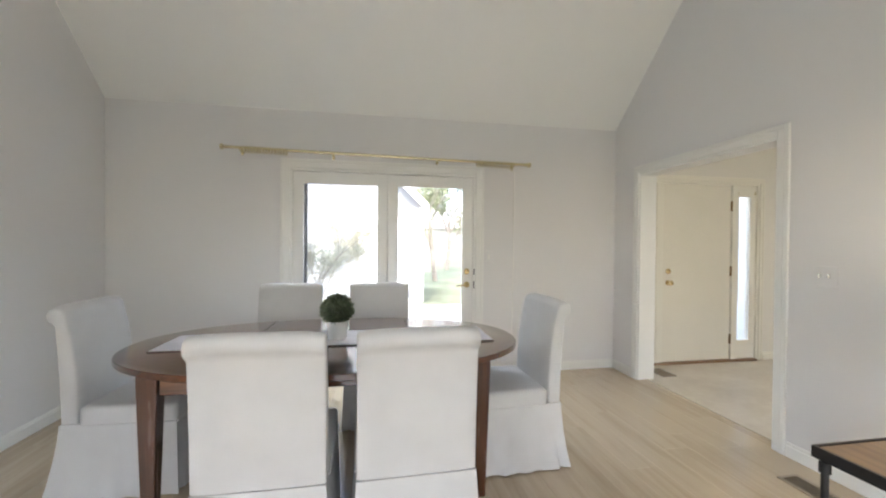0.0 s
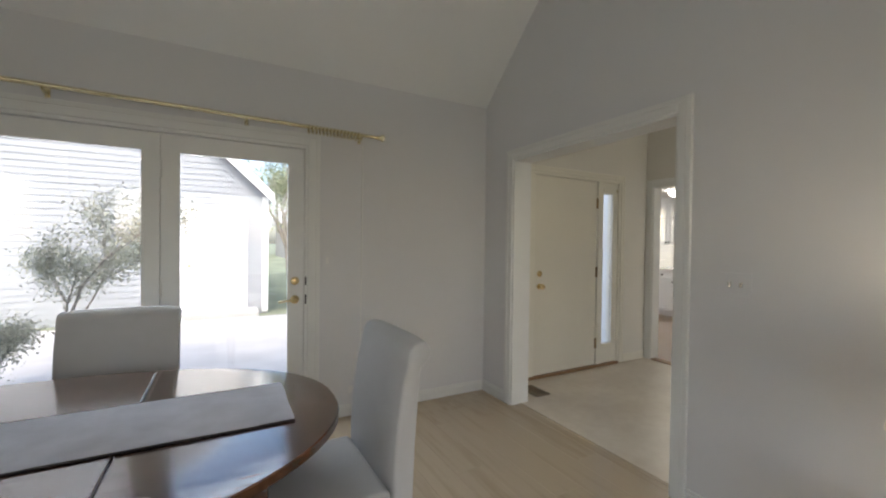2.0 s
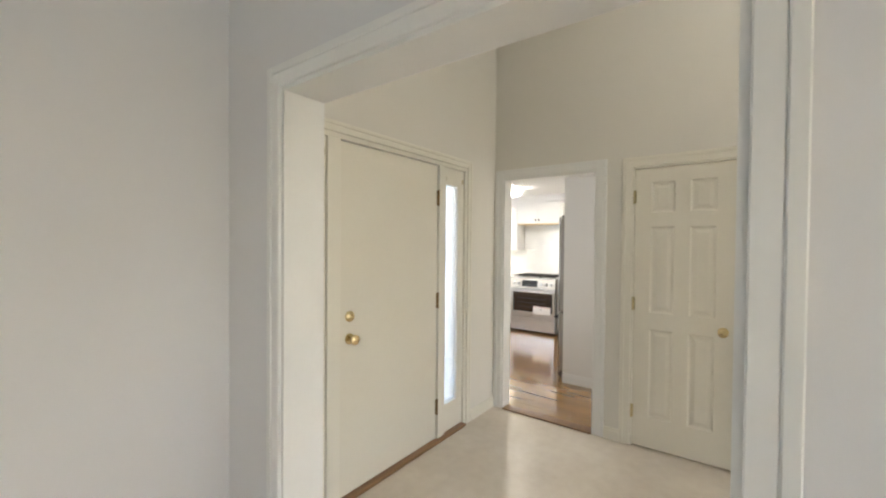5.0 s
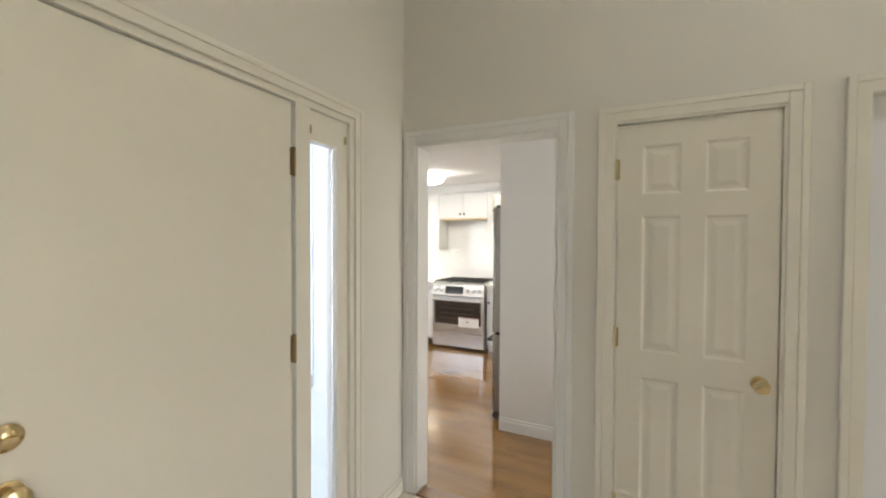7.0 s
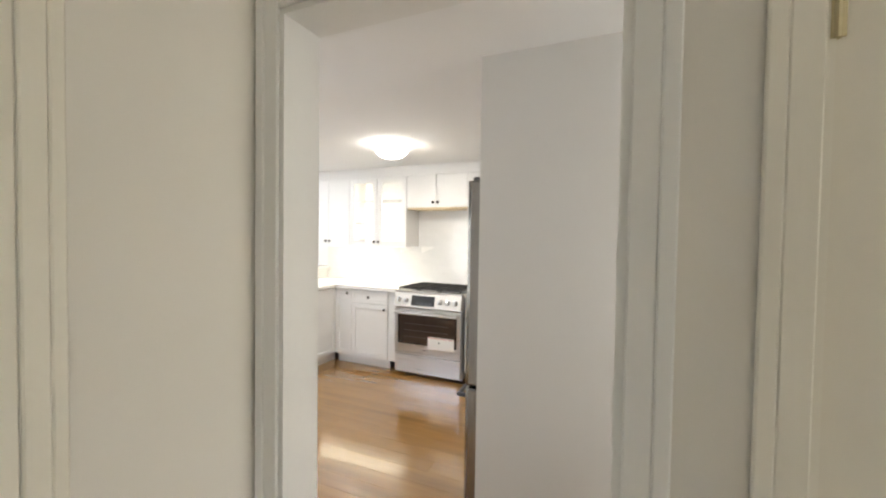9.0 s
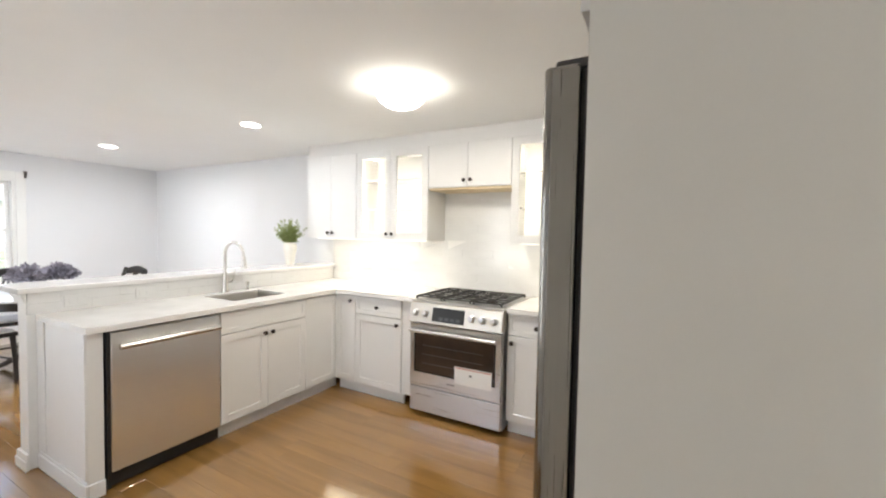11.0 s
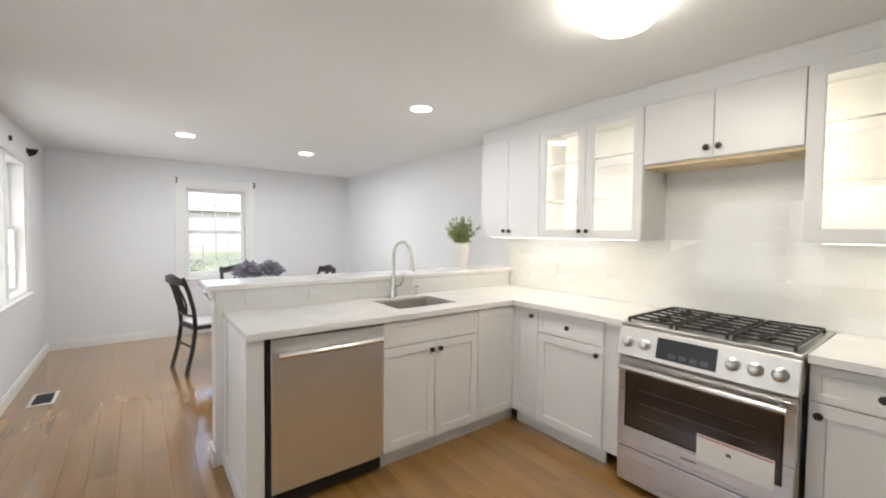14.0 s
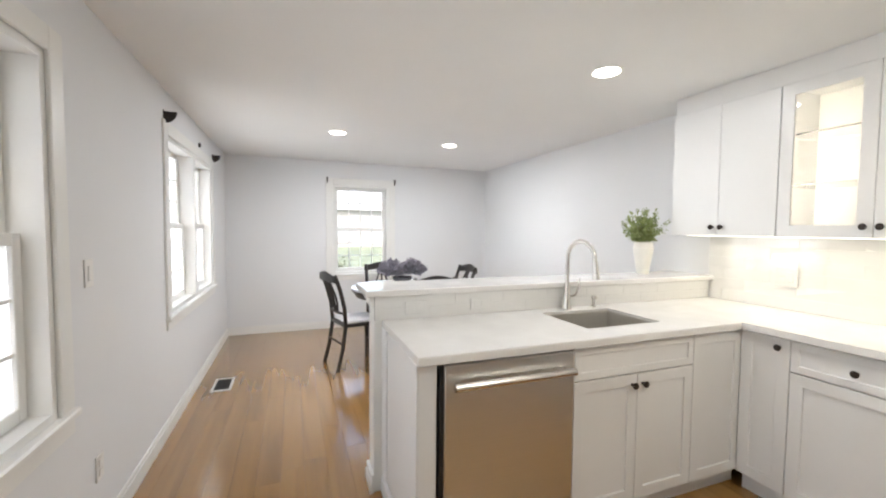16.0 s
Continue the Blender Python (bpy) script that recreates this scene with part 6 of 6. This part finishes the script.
tree("garden_shrub", 6.9, 12.6, 1.5, 0.9, M_TREELEAF, 1800, 0.055, 17, "loose green shrub under the window", trunk=0.03)
tree("lawn_tree", -9.0, 22.0, 8.0, 0.65, M_TREELEAF, 2200, 0.15, 51, "tree with spring leaves beyond the outbuilding", trunk=0.16)
for i, (x, y, w) in enumerate(((12.0, 40.0, 12.0), (-4.0, 46.0, 14.0))):
    h = thing("neighbour_house", pose(x, y, -0.2), "distant pale house with a grey gabled roof", "house", "distant houses")
    block("wall", M_HOUSE, h, -w / 2, 0, 0, w / 2, 8, 3.2)
    bm = bmesh.new()
    v = [bm.verts.new(q) for q in ((-w / 2 - .4, -.4, 3.2), (w / 2 + .4, -.4, 3.2), (w / 2 + .4, 8.4, 3.2), (-w / 2 - .4, 8.4, 3.2), (-w / 2 - .4, 4, 5.8), (w / 2 + .4, 4, 5.8))]
    for q in ((0, 1, 5, 4), (2, 3, 4, 5), (0, 4, 3), (1, 2, 5), (3, 2, 1, 0)):
        bm.faces.new([v[k] for k in q])
    link("roof", bm, M_ROOF, h)
    for k in range(4):
        win = block("window", M_SIDING, h, -w / 2 + 1.2 + k * w / 4.2, -0.04, 1.0, -w / 2 + 2.2 + k * w / 4.2, -0.005, 2.4)
        blocks("frame", M_TRIM, win, [(-w / 2 + 1.1 + k * w / 4.2, -0.06, 0.9, -w / 2 + 2.3 + k * w / 4.2, -0.041, 0.99), (-w / 2 + 1.1 + k * w / 4.2, -0.06, 2.41, -w / 2 + 2.3 + k * w / 4.2, -0.041, 2.5)])

# outer face of the kitchen wing, seen through the side light
tagged(blocks("wall_kitchen_outer", M_TRIM, None, [(5.43, 4.06, -0.2, 5.458, 4.44, 2.9), (5.43, 6.58, -0.2, 5.458, 7.78, 2.9), (5.43, 9.54, -0.2, 5.458, 10.55, 2.9), (5.43, 4.44, -0.2, 5.458, 6.58, 0.60), (5.43, 7.78, -0.2, 5.458, 9.54, 0.69), (5.43, 4.44, 2.09, 5.458, 6.58, 2.9), (5.43, 7.78, 2.11, 5.458, 9.54, 2.9)]), "white siding on the outside of the kitchen wing", "wall", kind="structure")
for ya, yb, za in ((4.50, 6.46, 0.70), (7.88, 9.45, 0.79)):
    tagged(blocks("trim_kitchen_outer", M_TRIM, None, [(5.42, ya - 0.09, za - 0.02, 5.459, ya, 2.09), (5.42, yb, za - 0.02, 5.459, yb + 0.09, 2.09), (5.42, ya, 2.0, 5.459, yb, 2.09), (5.40, ya - 0.09, za - 0.10, 5.459, yb + 0.09, za - 0.02)]), "white outer casing of the kitchen window", "casing", kind="structure")

# ---- pieces: tiles and planks ----
tile_field = tagged(blocks("backsplash_bed", M_GROUT, None, [(9.263, 5.292, 0.9185, 9.2745, 6.70, 1.369), (9.263, 4.536, 0.9185, 9.2745, 5.29, 1.811), (9.263, 3.09, 0.9185, 9.2745, 4.534, 1.369), (7.63, 3.081, 0.9185, 9.255, 3.09, 1.369)]), "glazed white subway tile backsplash", "backsplash", kind="structure")
tm = bmesh.new()
cuboid(tm, -0.0025, 0, 0, 0, 0.2985, 0.0735)
bmesh.ops.bevel(tm, geom=[e for e in tm.edges if abs(e.verts[0].co.x + 0.0025) < 1e-6 and abs(e.verts[1].co.x + 0.0025) < 1e-6], offset=0.001, segments=1, affect="EDGES")
tile_me = bpy.data.meshes.new("tile")
tm.to_mesh(tile_me)
tm.free()
tile_me.materials.append(M_TILE)


def lay_tile(x, y, z, length, height, rot=0.0):
    o = new("tile", tile_me)
    o.parent = tile_field
    o.location = (x, y, z)
    o.rotation_euler = (radians(random.uniform(-0.1, 0.1)), radians(random.uniform(-1.0, 1.0)), radians(rot + random.uniform(-0.3, 0.3)))
    o.scale = (1, length / 0.2985, height / 0.0735)


for row in range(12):
    z = 0.920 + row * 0.0755
    for ya, yb, zt in (((3.10, 6.698, 1.374),) if row < 6 else ((4.538, 5.291, 1.81),)):
        if z > zt - 0.02:
            continue
        h = min(0.0747, zt - z)
        y = math.floor(ya / 0.30) * 0.30 + (0.15 if row % 2 else 0.0) - 0.30
        while y < yb:
            a, b = max(y, ya), min(y + 0.2992, yb)
            if b - a > 0.012:
                lay_tile(9.2642, a, z, b - a, h)
            y += 0.30
    if z < 1.34:
        x = 7.63 - (0.15 if row % 2 else 0)
        while x < 9.255:
            a, b = max(x, 7.64), min(x + 0.2992, 9.252)
            if b - a > 0.012:
                lay_tile(b, 3.0888, z, b - a, min(0.0747, 1.368 - z), 90.0)
            x += 0.30
for y in (3.95, 6.2):
    wall_plate("power_outlet", pose(9.254, y, 1.12, 0, 0, -90), "white outlet plate on the tiled backsplash", "outlet", 0.116, 0.116, mat=M_TILE, bitmat=M_TILE, bits= [("socket", -0.024, 0.02, 0.034, 0.028, 0.002), ("socket", -0.024, -0.02, 0.034, 0.028, 0.002), ("rocker", 0.026, 0, 0.03, 0.062, 0.003)], group="worktop outlets")


def plank_mesh(name, w, length, mat):
    bm = bmesh.new()
    v = cuboid(bm, 0, 0, -0.0115, w, length, 0.0)
    bmesh.ops.bevel(bm, geom=[e for e in bm.edges if all(q.co.z > -0.001 for q in e.verts)], offset=0.0006, segments=1, affect="EDGES")
    me = bpy.data.meshes.new(name)
    bm.to_mesh(me)
    bm.free()
    me.materials.append(mat)
    return me


def lay_planks(parent, mat, x0, x1, y0, y1, w, length, seed, gap=0.0006, keep=None):
    rg3 = random.Random(seed)
    me = plank_mesh("plank", w - gap, length - gap, mat)
    x = x0
    while x < x1 - 0.002:
        ww = min(w, x1 - x)
        y = y0 - rg3.uniform(0.05, 0.95) * length
        while y < y1:
            a, b = max(y, y0), min(y + length, y1)
            if b - a > 0.03 and (keep is None or keep(x, a, b)):
                o = new("plank", me)
                o.parent = parent
                o.location = (x, a, 0)
                o.scale = (ww / w, (b - a) / length, 1)
            y += length
        x += w


lay_planks(floor_dining, M_FLOOR_D, -1.72, 3.345, -2.2, NY - 0.002, 0.185, 1.22, 1)
lay_planks(floor_kitchen, M_FLOOR_K, 5.70, 9.27, 1.92, 10.39, 0.127, 1.20, 2)
lay_planks(floor_kitchen, M_FLOOR_K, 5.615, 5.70, 4.06, 10.39, 0.115, 1.20, 3)
tagged(block("floor_living", M_FLOOR_D, None, -1.72, -3.84, -0.0115, 3.345, -2.202, 0.0), "pale oak plank floor", "floor", kind="structure")
